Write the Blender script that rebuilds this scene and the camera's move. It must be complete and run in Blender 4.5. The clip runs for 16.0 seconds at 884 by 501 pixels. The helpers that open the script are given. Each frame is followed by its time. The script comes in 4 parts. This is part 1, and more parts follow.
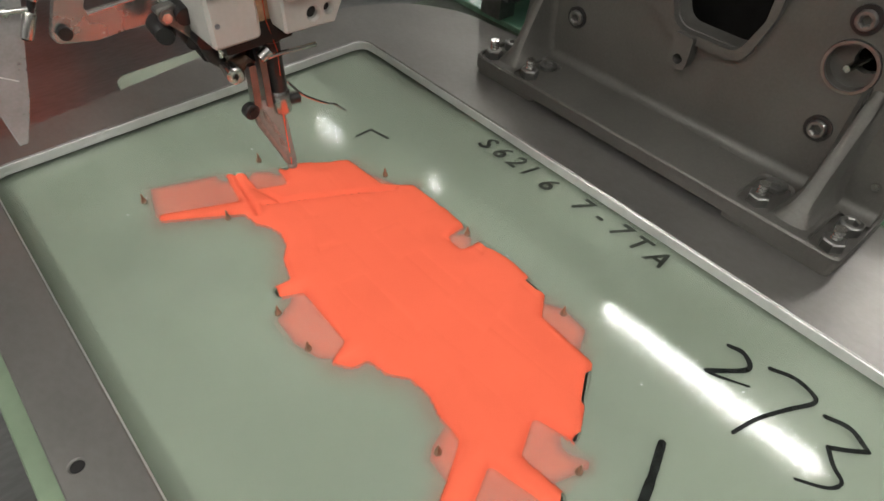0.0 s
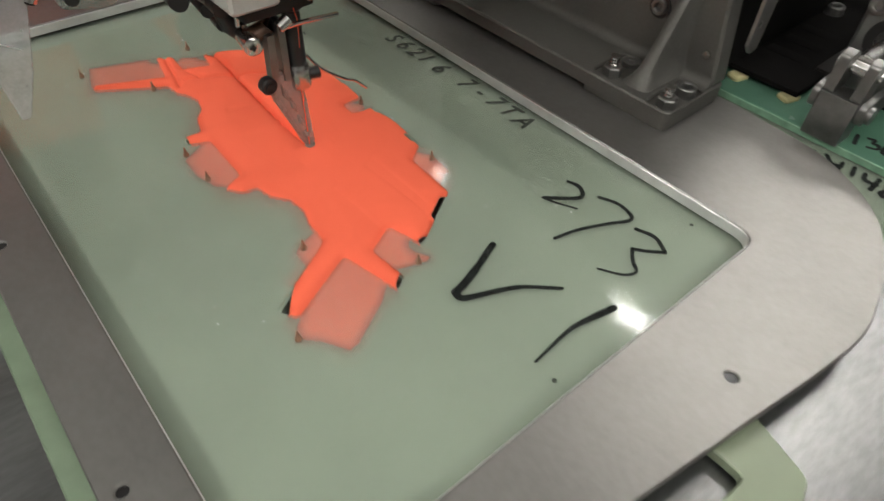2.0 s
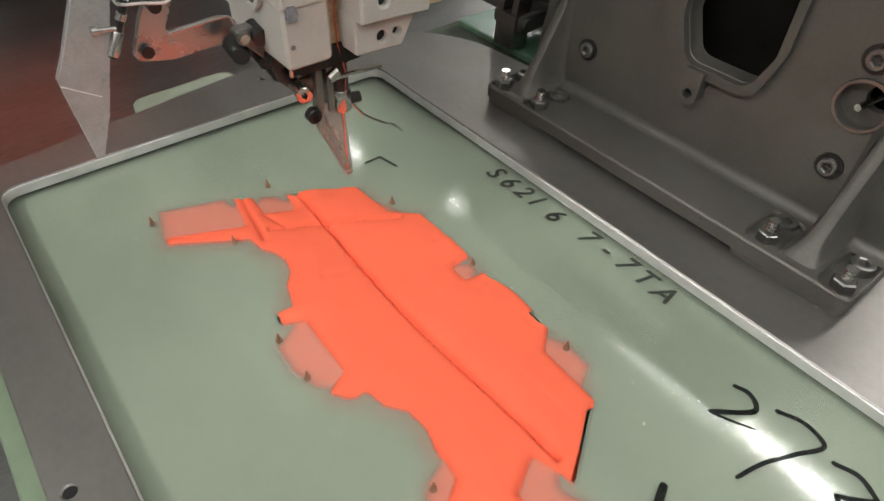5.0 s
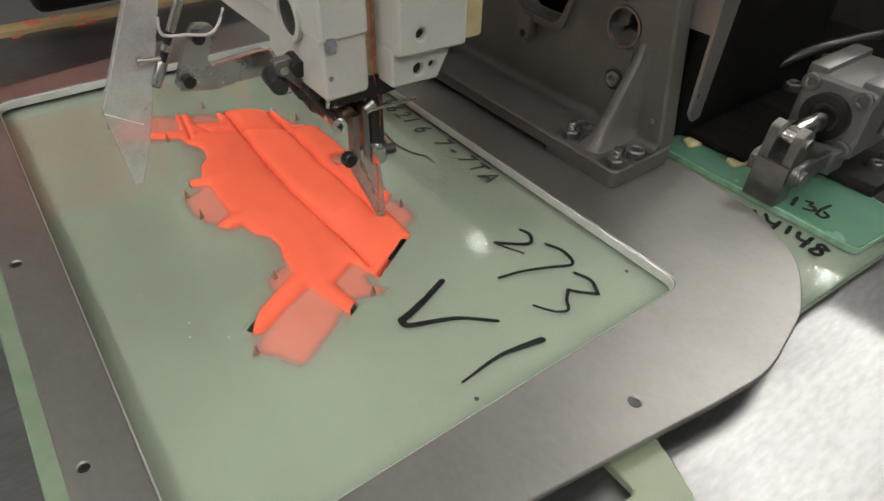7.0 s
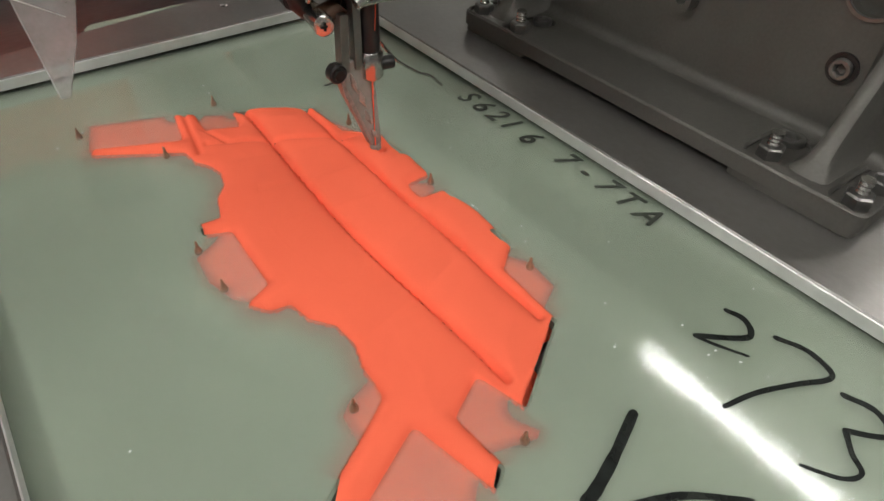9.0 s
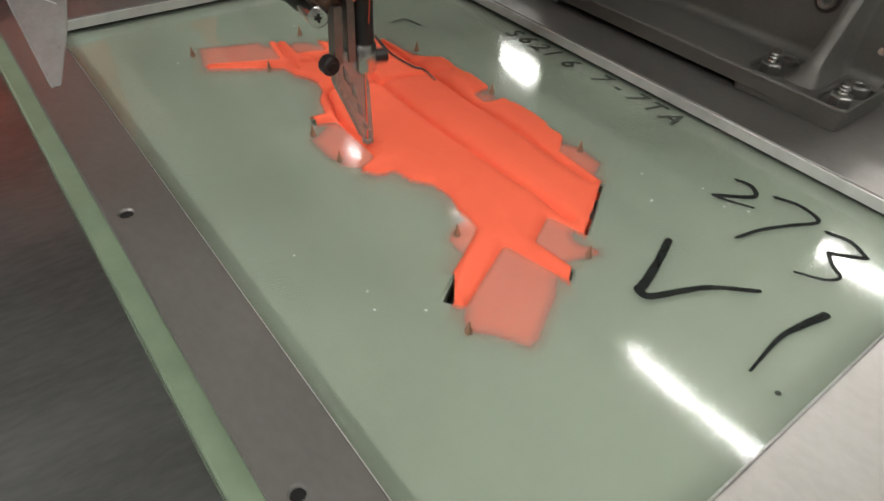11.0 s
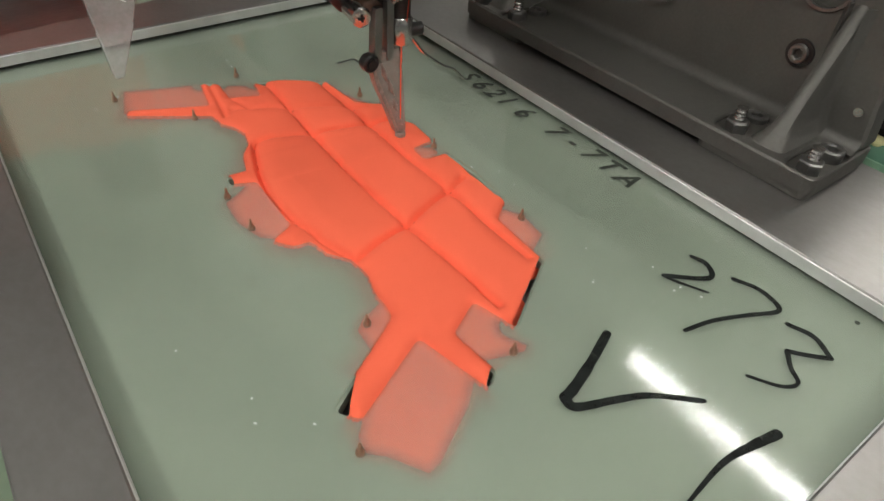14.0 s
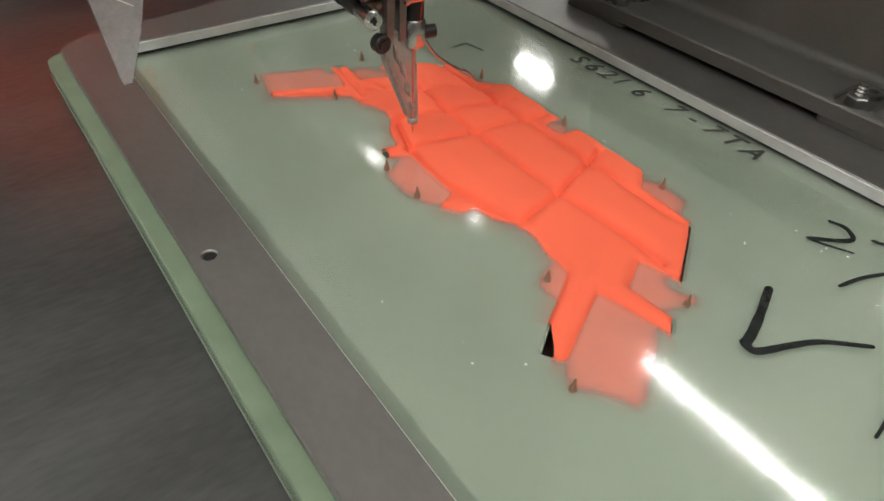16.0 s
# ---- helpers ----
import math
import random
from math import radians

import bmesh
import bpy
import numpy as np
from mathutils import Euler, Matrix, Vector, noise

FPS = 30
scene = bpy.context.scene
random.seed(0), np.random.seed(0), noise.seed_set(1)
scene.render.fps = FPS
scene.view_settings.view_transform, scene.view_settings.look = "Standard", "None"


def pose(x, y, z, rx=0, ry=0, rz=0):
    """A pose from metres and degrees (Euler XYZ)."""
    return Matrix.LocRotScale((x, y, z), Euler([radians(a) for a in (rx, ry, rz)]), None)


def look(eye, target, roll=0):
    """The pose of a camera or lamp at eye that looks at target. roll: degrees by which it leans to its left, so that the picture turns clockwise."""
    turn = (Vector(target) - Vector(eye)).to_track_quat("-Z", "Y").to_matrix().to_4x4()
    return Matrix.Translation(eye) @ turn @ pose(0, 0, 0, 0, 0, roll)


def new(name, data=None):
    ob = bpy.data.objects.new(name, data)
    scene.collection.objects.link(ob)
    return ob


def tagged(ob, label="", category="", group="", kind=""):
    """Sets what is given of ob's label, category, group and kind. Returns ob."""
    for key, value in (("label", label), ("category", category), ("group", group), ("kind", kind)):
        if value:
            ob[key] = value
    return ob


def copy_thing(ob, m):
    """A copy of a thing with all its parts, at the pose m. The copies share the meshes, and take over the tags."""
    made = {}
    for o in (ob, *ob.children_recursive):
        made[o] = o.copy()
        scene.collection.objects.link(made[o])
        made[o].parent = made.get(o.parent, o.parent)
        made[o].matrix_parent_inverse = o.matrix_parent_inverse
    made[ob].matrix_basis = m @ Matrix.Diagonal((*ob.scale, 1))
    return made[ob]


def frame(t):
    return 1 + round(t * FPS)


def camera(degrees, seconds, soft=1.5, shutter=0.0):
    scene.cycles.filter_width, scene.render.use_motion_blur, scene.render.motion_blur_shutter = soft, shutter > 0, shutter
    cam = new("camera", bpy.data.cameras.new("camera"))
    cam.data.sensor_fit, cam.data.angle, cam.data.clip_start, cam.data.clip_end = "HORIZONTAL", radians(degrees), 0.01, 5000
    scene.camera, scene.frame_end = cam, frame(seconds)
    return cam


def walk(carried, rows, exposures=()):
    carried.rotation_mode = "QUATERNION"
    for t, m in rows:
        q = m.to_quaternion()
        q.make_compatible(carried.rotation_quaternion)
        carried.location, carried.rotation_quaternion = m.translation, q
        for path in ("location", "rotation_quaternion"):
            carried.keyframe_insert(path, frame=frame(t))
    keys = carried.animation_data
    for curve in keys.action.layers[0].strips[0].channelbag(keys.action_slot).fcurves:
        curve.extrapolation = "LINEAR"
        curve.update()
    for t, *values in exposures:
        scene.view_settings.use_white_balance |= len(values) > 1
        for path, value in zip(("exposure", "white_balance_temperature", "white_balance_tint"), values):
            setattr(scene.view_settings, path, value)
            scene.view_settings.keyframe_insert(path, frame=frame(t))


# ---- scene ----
cam = camera(70.1, 16.0, shutter=0.3)
PATH = [
    (0.0, (-0.0476, -0.0391, 0.2202), (0.1875, 0.2224, -0.1345), 2.11),
    (0.5, (-0.0453, -0.0282, 0.2078), (0.1900, 0.2274, -0.1544), 2.52),
    (1.0, (-0.0430, -0.0229, 0.1997), (0.1890, 0.2309, -0.1621), 2.54),
    (1.5, (-0.0449, -0.0283, 0.1992), (0.1853, 0.2332, -0.1576), 1.84),
    (2.0, (-0.0498, -0.0241, 0.2037), (0.1802, 0.2350, -0.1528), 2.17),
    (2.5, (-0.0540, -0.0248, 0.2100), (0.1777, 0.2395, -0.1422), 2.23),
    (3.0, (-0.0556, -0.0264, 0.2166), (0.1772, 0.2502, -0.1253), 2.07),
    (3.5, (-0.0561, -0.0286, 0.2196), (0.1790, 0.2539, -0.1193), 2.24),
    (3.7, (-0.0582, -0.0281, 0.2208), (0.1794, 0.2528, -0.1191), 2.30),
    (5.8, (-0.0681, -0.0353, 0.2239), (0.1601, 0.2469, -0.1229), 1.08),
    (6.0, (-0.0680, -0.0385, 0.2257), (0.1600, 0.2487, -0.1180), 0.54),
    (6.5, (-0.0682, -0.0355, 0.2191), (0.1645, 0.2492, -0.1195), 2.48),
    (7.0, (-0.0710, -0.0273, 0.2182), (0.1596, 0.2767, -0.1016), 1.33),
    (7.5, (-0.0745, -0.0191, 0.2093), (0.1599, 0.2892, -0.1074), 1.77),
    (8.0, (-0.0678, -0.0075, 0.1928), (0.1671, 0.2978, -0.1263), 2.52),
    (8.5, (-0.0599, 0.0138, 0.1740), (0.1748, 0.3073, -0.1552), 2.85),
    (9.0, (-0.0530, 0.0082, 0.1656), (0.1760, 0.3000, -0.1718), 1.92),
    (11.3, (-0.0564, 0.0072, 0.1643), (0.1799, 0.2926, -0.1733), 3.46),
    (11.5, (-0.0587, 0.0059, 0.1660), (0.1776, 0.2938, -0.1682), 3.28),
    (12.0, (-0.0652, 0.0048, 0.1694), (0.1701, 0.2933, -0.1655), 3.67),
    (12.5, (-0.0735, 0.0022, 0.1701), (0.1594, 0.2930, -0.1646), 3.81),
    (13.0, (-0.0743, -0.0013, 0.1713), (0.1583, 0.2903, -0.1612), 3.72),
    (13.5, (-0.0729, -0.0036, 0.1710), (0.1590, 0.2877, -0.1641), 3.49),
    (14.0, (-0.0765, -0.0016, 0.1689), (0.1593, 0.2888, -0.1641), 3.89),
    (14.5, (-0.0763, 0.0006, 0.1703), (0.1626, 0.2899, -0.1617), 4.16),
    (15.0, (-0.0736, 0.0043, 0.1701), (0.1575, 0.2968, -0.1661), 3.34),
    (15.5, (-0.0707, 0.0036, 0.1691), (0.1581, 0.2980, -0.1660), 3.01),
    (16.0, (-0.0743, 0.0061, 0.1680), (0.1567, 0.2997, -0.1678), 3.23),
]
# How far the sewing carriage has slid over the table, in x and y.
SLIDE = [
    (0.0, 0.0005, 0.0017), (0.5, 0.0001, 0.0075), (1.0, 0.0019, 0.0234), (1.5, 0.0053, 0.0723), (2.0, 0.0063, 0.1225),
    (2.5, 0.0039, 0.1727), (3.0, 0.0024, 0.1947), (3.5, 0.0016, 0.2010), (3.7, -0.0093, 0.1913), (4.2, -0.0244, 0.0847),
    (4.6, -0.0255, 0.0112), (5.3, -0.0257, 0.0113), (5.8, -0.0249, 0.0504), (6.0, -0.0253, 0.0701), (6.5, -0.0239, 0.1211),
    (7.0, -0.0238, 0.1707), (7.5, -0.0242, 0.1841), (8.0, -0.0242, 0.1867), (8.5, -0.0343, 0.0794), (9.0, -0.0333, 0.0680),
    (9.5, -0.0020, 0.0608), (10.1, 0.0313, 0.0494), (10.3, 0.0356, 0.0597), (10.7, 0.0427, 0.0874), (11.0, 0.0427, 0.1092),
    (11.3, 0.0390, 0.1328), (11.5, 0.0322, 0.1496), (12.0, -0.0133, 0.1378), (12.5, -0.0284, 0.1331),
    (13.0, -0.0339, 0.1316), (13.5, -0.0346, 0.0883), (14.0, -0.0300, 0.0874), (14.5, -0.0368, 0.0879),
    (15.0, 0.0129, 0.0812), (15.5, 0.0414, 0.0753), (16.0, 0.0378, 0.0758),
]
walk(cam, [(t, look(eye, target, roll)) for t, eye, target, roll in PATH], [(0.0, 0.09), (1.0, -0.01), (1.5, -0.08), (2.5, 0.06), (3.5, 0.17), (7.5, 0.19), (9.0, -0.03), (11.5, 0.01), (14.0, -0.06), (15.0, -0.06), (16.0, 0.03)])

# ---- world and light ----
world = bpy.data.worlds.new("world")
scene.world = world
world.use_nodes = True
world.node_tree.nodes["Background"].inputs["Color"].default_value = (0.8, 0.85, 0.9, 1)
world.node_tree.nodes["Background"].inputs["Strength"].default_value = 0.05
TUBE_GLOW = 112.0


# ---- materials ----
def mat(name, color, rough=0.5, metal=0.0, vary=0.12, scale=60.0, bump=0.0, bump_scale=400.0, spec=0.5, stretch=(1, 1, 1),
        rough_vary=0.08, fine=0.0, fine_scale=900.0, coat=0.0):
    m = bpy.data.materials.new(name)
    m.use_nodes = True
    n, l = m.node_tree.nodes, m.node_tree.links
    b = n["Principled BSDF"]
    b.inputs["Metallic"].default_value = metal
    b.inputs["Specular IOR Level"].default_value = spec
    b.inputs["Coat Weight"].default_value = coat
    tc = n.new("ShaderNodeTexCoord")
    mp = n.new("ShaderNodeMapping")
    mp.inputs["Scale"].default_value = stretch
    l.new(tc.outputs["Object"], mp.inputs["Vector"])
    big = n.new("ShaderNodeTexNoise")
    big.inputs["Scale"].default_value, big.inputs["Detail"].default_value = scale, 6
    l.new(mp.outputs["Vector"], big.inputs["Vector"])
    small = n.new("ShaderNodeTexNoise")
    small.inputs["Scale"].default_value, small.inputs["Detail"].default_value = fine_scale, 3
    l.new(mp.outputs["Vector"], small.inputs["Vector"])
    both = n.new("ShaderNodeMath")
    both.operation = "MULTIPLY_ADD"
    l.new(small.outputs["Fac"], both.inputs[0])
    both.inputs[1].default_value = fine
    l.new(big.outputs["Fac"], both.inputs[2])
    ramp = n.new("ShaderNodeValToRGB")
    ramp.color_ramp.elements[0].position, ramp.color_ramp.elements[1].position = 0.3 + fine * 0.3, 0.7 + fine * 0.7
    ramp.color_ramp.elements[0].color = (*[c * (1 - vary) for c in color], 1)
    ramp.color_ramp.elements[1].color = (*[min(1, c * (1 + vary)) for c in color], 1)
    l.new(both.outputs[0], ramp.inputs["Fac"])
    l.new(ramp.outputs["Color"], b.inputs["Base Color"])
    mr = n.new("ShaderNodeMapRange")
    mr.inputs["To Min"].default_value, mr.inputs["To Max"].default_value = max(0.02, rough - rough_vary), min(1, rough + rough_vary)
    l.new(big.outputs["Fac"], mr.inputs["Value"])
    l.new(mr.outputs["Result"], b.inputs["Roughness"])
    if bump:
        t = n.new("ShaderNodeTexNoise")
        t.inputs["Scale"].default_value, t.inputs["Detail"].default_value = bump_scale, 4
        l.new(mp.outputs["Vector"], t.inputs["Vector"])
        bp = n.new("ShaderNodeBump")
        bp.inputs["Strength"].default_value, bp.inputs["Distance"].default_value = 1.0, bump
        l.new(t.outputs["Fac"], bp.inputs["Height"])
        l.new(bp.outputs["Normal"], b.inputs["Normal"])
    return m


def gloss_share(n, l):
    """How much a clear skin reflects, rising towards a grazing view."""
    lw = n.new("ShaderNodeLayerWeight")
    lw.inputs["Blend"].default_value = 0.5
    pw = n.new("ShaderNodeMath")
    pw.operation = "POWER"
    l.new(lw.outputs["Facing"], pw.inputs[0])
    pw.inputs[1].default_value = 4.5
    ma = n.new("ShaderNodeMath")
    ma.operation = "MULTIPLY_ADD"
    l.new(pw.outputs[0], ma.inputs[0])
    ma.inputs[1].default_value, ma.inputs[2].default_value = 0.85, 0.022
    return ma


def sheet_mat(name, color, clear, rough=0.1):
    """A milky fibreglass sheet: it lets part of the light straight through under a glossy skin."""
    m = mat(name, color, rough=0.6, vary=0.12, scale=7, fine=0.25, fine_scale=240, spec=0.0)
    n, l = m.node_tree.nodes, m.node_tree.links
    b, out = n["Principled BSDF"], n["Material Output"]
    tr = n.new("ShaderNodeBsdfTransparent")
    tr.inputs["Color"].default_value = (0.98, 1.0, 0.975, 1)
    mix = n.new("ShaderNodeMixShader")
    mix.inputs["Fac"].default_value = clear
    l.new(b.outputs[0], mix.inputs[1])
    l.new(tr.outputs[0], mix.inputs[2])
    gl = n.new("ShaderNodeBsdfGlossy")
    gl.inputs["Roughness"].default_value = rough
    wave = n.new("ShaderNodeTexNoise")
    wave.inputs["Scale"].default_value, wave.inputs["Detail"].default_value = 9, 2
    tc = n.new("ShaderNodeTexCoord")
    l.new(tc.outputs["Object"], wave.inputs["Vector"])
    bp = n.new("ShaderNodeBump")
    bp.inputs["Strength"].default_value, bp.inputs["Distance"].default_value = 1.0, 0.00025
    l.new(wave.outputs["Fac"], bp.inputs["Height"])
    l.new(bp.outputs["Normal"], gl.inputs["Normal"])
    fr = gloss_share(n, l)
    top = n.new("ShaderNodeMixShader")
    l.new(fr.outputs[0], top.inputs["Fac"])
    l.new(mix.outputs[0], top.inputs[1])
    l.new(gl.outputs[0], top.inputs[2])
    l.new(top.outputs[0], out.inputs["Surface"])
    return m


def clear_mat(name, color, rough=0.03, milk=0.12):
    """Scratched clear acrylic."""
    m = mat(name, color, rough=0.5, vary=0.2, scale=90, fine=0.5, fine_scale=700)
    n, l = m.node_tree.nodes, m.node_tree.links
    b, out = n["Principled BSDF"], n["Material Output"]
    g = n.new("ShaderNodeBsdfTransparent")
    g.inputs["Color"].default_value = (0.93, 0.95, 0.95, 1)
    mix = n.new("ShaderNodeMixShader")
    mix.inputs["Fac"].default_value = milk
    l.new(g.outputs[0], mix.inputs[1])
    l.new(b.outputs[0], mix.inputs[2])
    gl = n.new("ShaderNodeBsdfGlossy")
    gl.inputs["Roughness"].default_value = rough
    fr = gloss_share(n, l)
    top = n.new("ShaderNodeMixShader")
    l.new(fr.outputs[0], top.inputs["Fac"])
    l.new(mix.outputs[0], top.inputs[1])
    l.new(gl.outputs[0], top.inputs[2])
    l.new(top.outputs[0], out.inputs["Surface"])
    return m


def glow_mat(name, color, strength):
    m = bpy.data.materials.new(name)
    m.use_nodes = True
    b = m.node_tree.nodes["Principled BSDF"]
    b.inputs["Emission Color"].default_value = (*color, 1)
    b.inputs["Emission Strength"].default_value = strength
    return m


GREEN = sheet_mat("fibreglass_sheet", (0.55, 0.60, 0.53), 0.84, 0.08)
GREEN_BASE = mat("fibreglass_backing", (0.292, 0.334, 0.262), rough=0.5, vary=0.16, scale=6)
GREEN_BAR = mat("green_resin", (0.10, 0.22, 0.15), rough=0.25, vary=0.12, scale=40, fine=0.3)
BAR_EDGE = mat("lit_resin_edge", (0.20, 0.36, 0.24), rough=0.45, vary=0.25, scale=120)
GREEN_EDGE = mat("fibreglass_edge", (0.180, 0.240, 0.160), rough=0.5)
ALU = mat("aluminium_plate", (0.262, 0.250, 0.237), rough=0.40, metal=0.75, vary=0.13, scale=26, fine=0.4, fine_scale=420,
          bump=0.00003, bump_scale=600, stretch=(1, 0.6, 1), rough_vary=0.05)
ALU_EDGE = mat("bright_aluminium", (0.76, 0.76, 0.75), rough=0.42, metal=0.6, vary=0.08, scale=90)
CAST = mat("grey_cast_alloy", (0.110, 0.105, 0.094), rough=0.52, metal=0.35, vary=0.16, scale=30, fine=0.5, fine_scale=600,
           bump=0.00014, bump_scale=420)
STEEL_TABLE = mat("brushed_steel", (0.215, 0.215, 0.213), rough=0.31, metal=0.88, vary=0.22, scale=16, fine=0.6, fine_scale=260,
                  bump=0.00005, bump_scale=420, stretch=(0.5, 1.6, 1), rough_vary=0.08)
STEEL = mat("bright_steel", (0.62, 0.61, 0.59), rough=0.22, metal=1.0, vary=0.1, scale=200)
DULL_STEEL = mat("dull_steel", (0.23, 0.225, 0.215), rough=0.35, metal=0.85, vary=0.15, scale=150, fine=0.4)
GUARD_STEEL = mat("polished_guard_steel", (0.42, 0.42, 0.41), rough=0.27, metal=0.85, vary=0.12, scale=70, fine=0.3)
GREY_PLATE = mat("grey_anodised", (0.155, 0.151, 0.144), rough=0.4, metal=0.4, vary=0.12, scale=60, fine=0.4)
BLACK = mat("black_oxide", (0.015, 0.014, 0.014), rough=0.35, vary=0.3, scale=120)
DARK = mat("oily_dark_metal", (0.019, 0.017, 0.015), rough=0.58, metal=0.2, spec=0.3, vary=0.35, scale=40, fine=0.4)
RUST = mat("oily_brown_metal", (0.10, 0.055, 0.035), rough=0.4, metal=0.4, vary=0.4, scale=200)
CREAM = mat("cream_enamel", (0.50, 0.49, 0.455), rough=0.33, vary=0.10, scale=35, fine=0.4, fine_scale=500, bump=0.0001, bump_scale=300)
STAIN = mat("oil_stained_enamel", (0.27, 0.19, 0.11), rough=0.4, vary=0.5, scale=130, fine=0.6)
YELLOWED = mat("yellowed_plastic", (0.52, 0.44, 0.24), rough=0.45, vary=0.15, scale=80)
LOGO = mat("worn_badge_ink", (0.22, 0.23, 0.25), rough=0.5, vary=0.3, scale=400)
ORANGE = mat("fluorescent_orange_cloth", (1.0, 0.168, 0.088), rough=0.85, vary=0.035, scale=30, fine=0.35, fine_scale=1600,
             bump=0.00006, bump_scale=2600, spec=0.1)
# Orange cloth whose alpha carries the blur and glow under the milky sheet.
SOFT_RIM = ORANGE.copy()
SOFT_RIM.name = "soft_rim_orange_cloth"
n_, l_ = SOFT_RIM.node_tree.nodes, SOFT_RIM.node_tree.links
cover_alpha = n_.new("ShaderNodeAttribute")
cover_alpha.attribute_name = "cover_alpha"
l_.new(cover_alpha.outputs["Fac"], n_["Principled BSDF"].inputs["Alpha"])
THREAD = mat("orange_thread", (0.55, 0.06, 0.02), rough=0.7, vary=0.2, scale=900)
INK = mat("black_marker_ink", (0.012, 0.014, 0.013), spec=0.15, rough=0.7, vary=0.4, scale=150)
ink_n, ink_l = INK.node_tree.nodes, INK.node_tree.links
patchy = ink_n.new("ShaderNodeTexNoise")
patchy.inputs["Scale"].default_value, patchy.inputs["Detail"].default_value = 170, 4
patchy_map = ink_n.new("ShaderNodeMapRange")
patchy_map.inputs["From Min"].default_value, patchy_map.inputs["From Max"].default_value = 0.30, 0.55
patchy_map.inputs["To Min"].default_value = 0.84
ink_at = ink_n.new("ShaderNodeTexCoord")
ink_l.new(ink_at.outputs["Object"], patchy.inputs["Vector"])
ink_l.new(patchy.outputs["Fac"], patchy_map.inputs["Value"])
ink_l.new(patchy_map.outputs["Result"], ink_n["Principled BSDF"].inputs["Alpha"])
CUT = mat("dark_cut", (0.030, 0.036, 0.026), rough=0.6, vary=0.3, scale=150)
COPPER = mat("copper_pin", (0.36, 0.19, 0.12), rough=0.35, metal=0.4, vary=0.3, scale=600)
ACRYLIC = clear_mat("clear_acrylic", (0.72, 0.70, 0.70), milk=0.34)
BLACK_PLASTIC = mat("black_plastic", (0.008, 0.0075, 0.007), rough=0.8, vary=0.3, scale=60, spec=0.05)
HOSE = clear_mat("yellowed_hose", (0.52, 0.50, 0.32), milk=0.38)
FOOT_DULL = mat("scratched_clear_plastic", (0.27, 0.22, 0.19), rough=0.35, vary=0.35, scale=300, fine=0.5)
FOOT_CLEAR = clear_mat("presser_foot_plastic", (0.42, 0.39, 0.36), milk=0.55)
WALL = mat("painted_wall", (0.20, 0.20, 0.19), rough=0.8, vary=0.06, scale=1.5)
CEIL = mat("white_ceiling", (0.75, 0.75, 0.73), rough=0.9, vary=0.05, scale=1.2)
FLOOR = mat("concrete_floor", (0.13, 0.125, 0.12), rough=0.5, vary=0.2, scale=3, fine=0.4, fine_scale=60)
TUBE = glow_mat("lit_tube", (1.0, 0.98, 0.94), TUBE_GLOW)
HOUSING = mat("white_lamp_housing", (0.7, 0.7, 0.7), rough=0.5)
WOOD = mat("pale_wood_edge", (0.42, 0.31, 0.16), rough=0.6, vary=0.25, scale=60, stretch=(0.2, 1, 1))


# ---- shaping ----
def mesh_of(bm, smooth=False, angle=0.6):
    bmesh.ops.recalc_face_normals(bm, faces=bm.faces)
    if smooth:
        for f in bm.faces:
            f.smooth = True
        for e in bm.edges:
            if len(e.link_faces) == 2 and e.calc_face_angle(0) > angle:
                e.smooth = False
    me = bpy.data.meshes.new("mesh")
    bm.to_mesh(me)
    bm.free()
    return me


def thing(name, label, category, group="", kind=""):
    return tagged(new(name), label, category, group, kind)


def part(name, bm, material, parent=None, label="", smooth=True):
    me = bm if isinstance(bm, bpy.types.Mesh) else mesh_of(bm, smooth)
    if not me.materials:
        me.materials.append(material)
    ob = new(name, me)
    ob.parent = parent
    return tagged(ob, label)


def box(x0, x1, y0, y1, z0, z1, bevel=0.0, seg=2):
    bm = bmesh.new()
    bmesh.ops.create_cube(bm, size=1)
    for v in bm.verts:
        v.co = (x0 + (v.co.x + 0.5) * (x1 - x0), y0 + (v.co.y + 0.5) * (y1 - y0), z0 + (v.co.z + 0.5) * (z1 - z0))
    if bevel:
        bmesh.ops.bevel(bm, geom=bm.edges[:], offset=bevel, segments=seg, affect="EDGES", profile=0.6)
    return bm


def area2(p):
    return sum(a[0] * b[1] - b[0] * a[1] for a, b in zip(p, p[1:] + p[:1]))


def rounded(points, r, n=5):
    """A polygon with its corners rounded; r is one radius or one for each corner."""
    out, k = [], len(points)
    for i, p in enumerate(points):
        rad = r[i] if isinstance(r, (list, tuple)) else r
        p, a, b = Vector(p), Vector(points[i - 1]), Vector(points[(i + 1) % k])
        u, w = (a - p), (b - p)
        lim = min(u.length, w.length) * 0.49
        ang = u.angle(w) if u.length > 1e-9 and w.length > 1e-9 else math.pi
        if rad <= 0 or ang > 3.05:
            out.append((p.x, p.y))
            continue
        d = min(lim, rad / math.tan(ang / 2))
        s, e = p + u.normalized() * d, p + w.normalized() * d
        for j in range(n + 1):
            t = j / n
            q = s * (1 - t) ** 2 + p * 2 * t * (1 - t) + e * t * t
            out.append((q.x, q.y))
    return out


def circle(cx, cy, r, n=20):
    return [(cx + r * math.cos(2 * math.pi * i / n), cy + r * math.sin(2 * math.pi * i / n)) for i in range(n)]


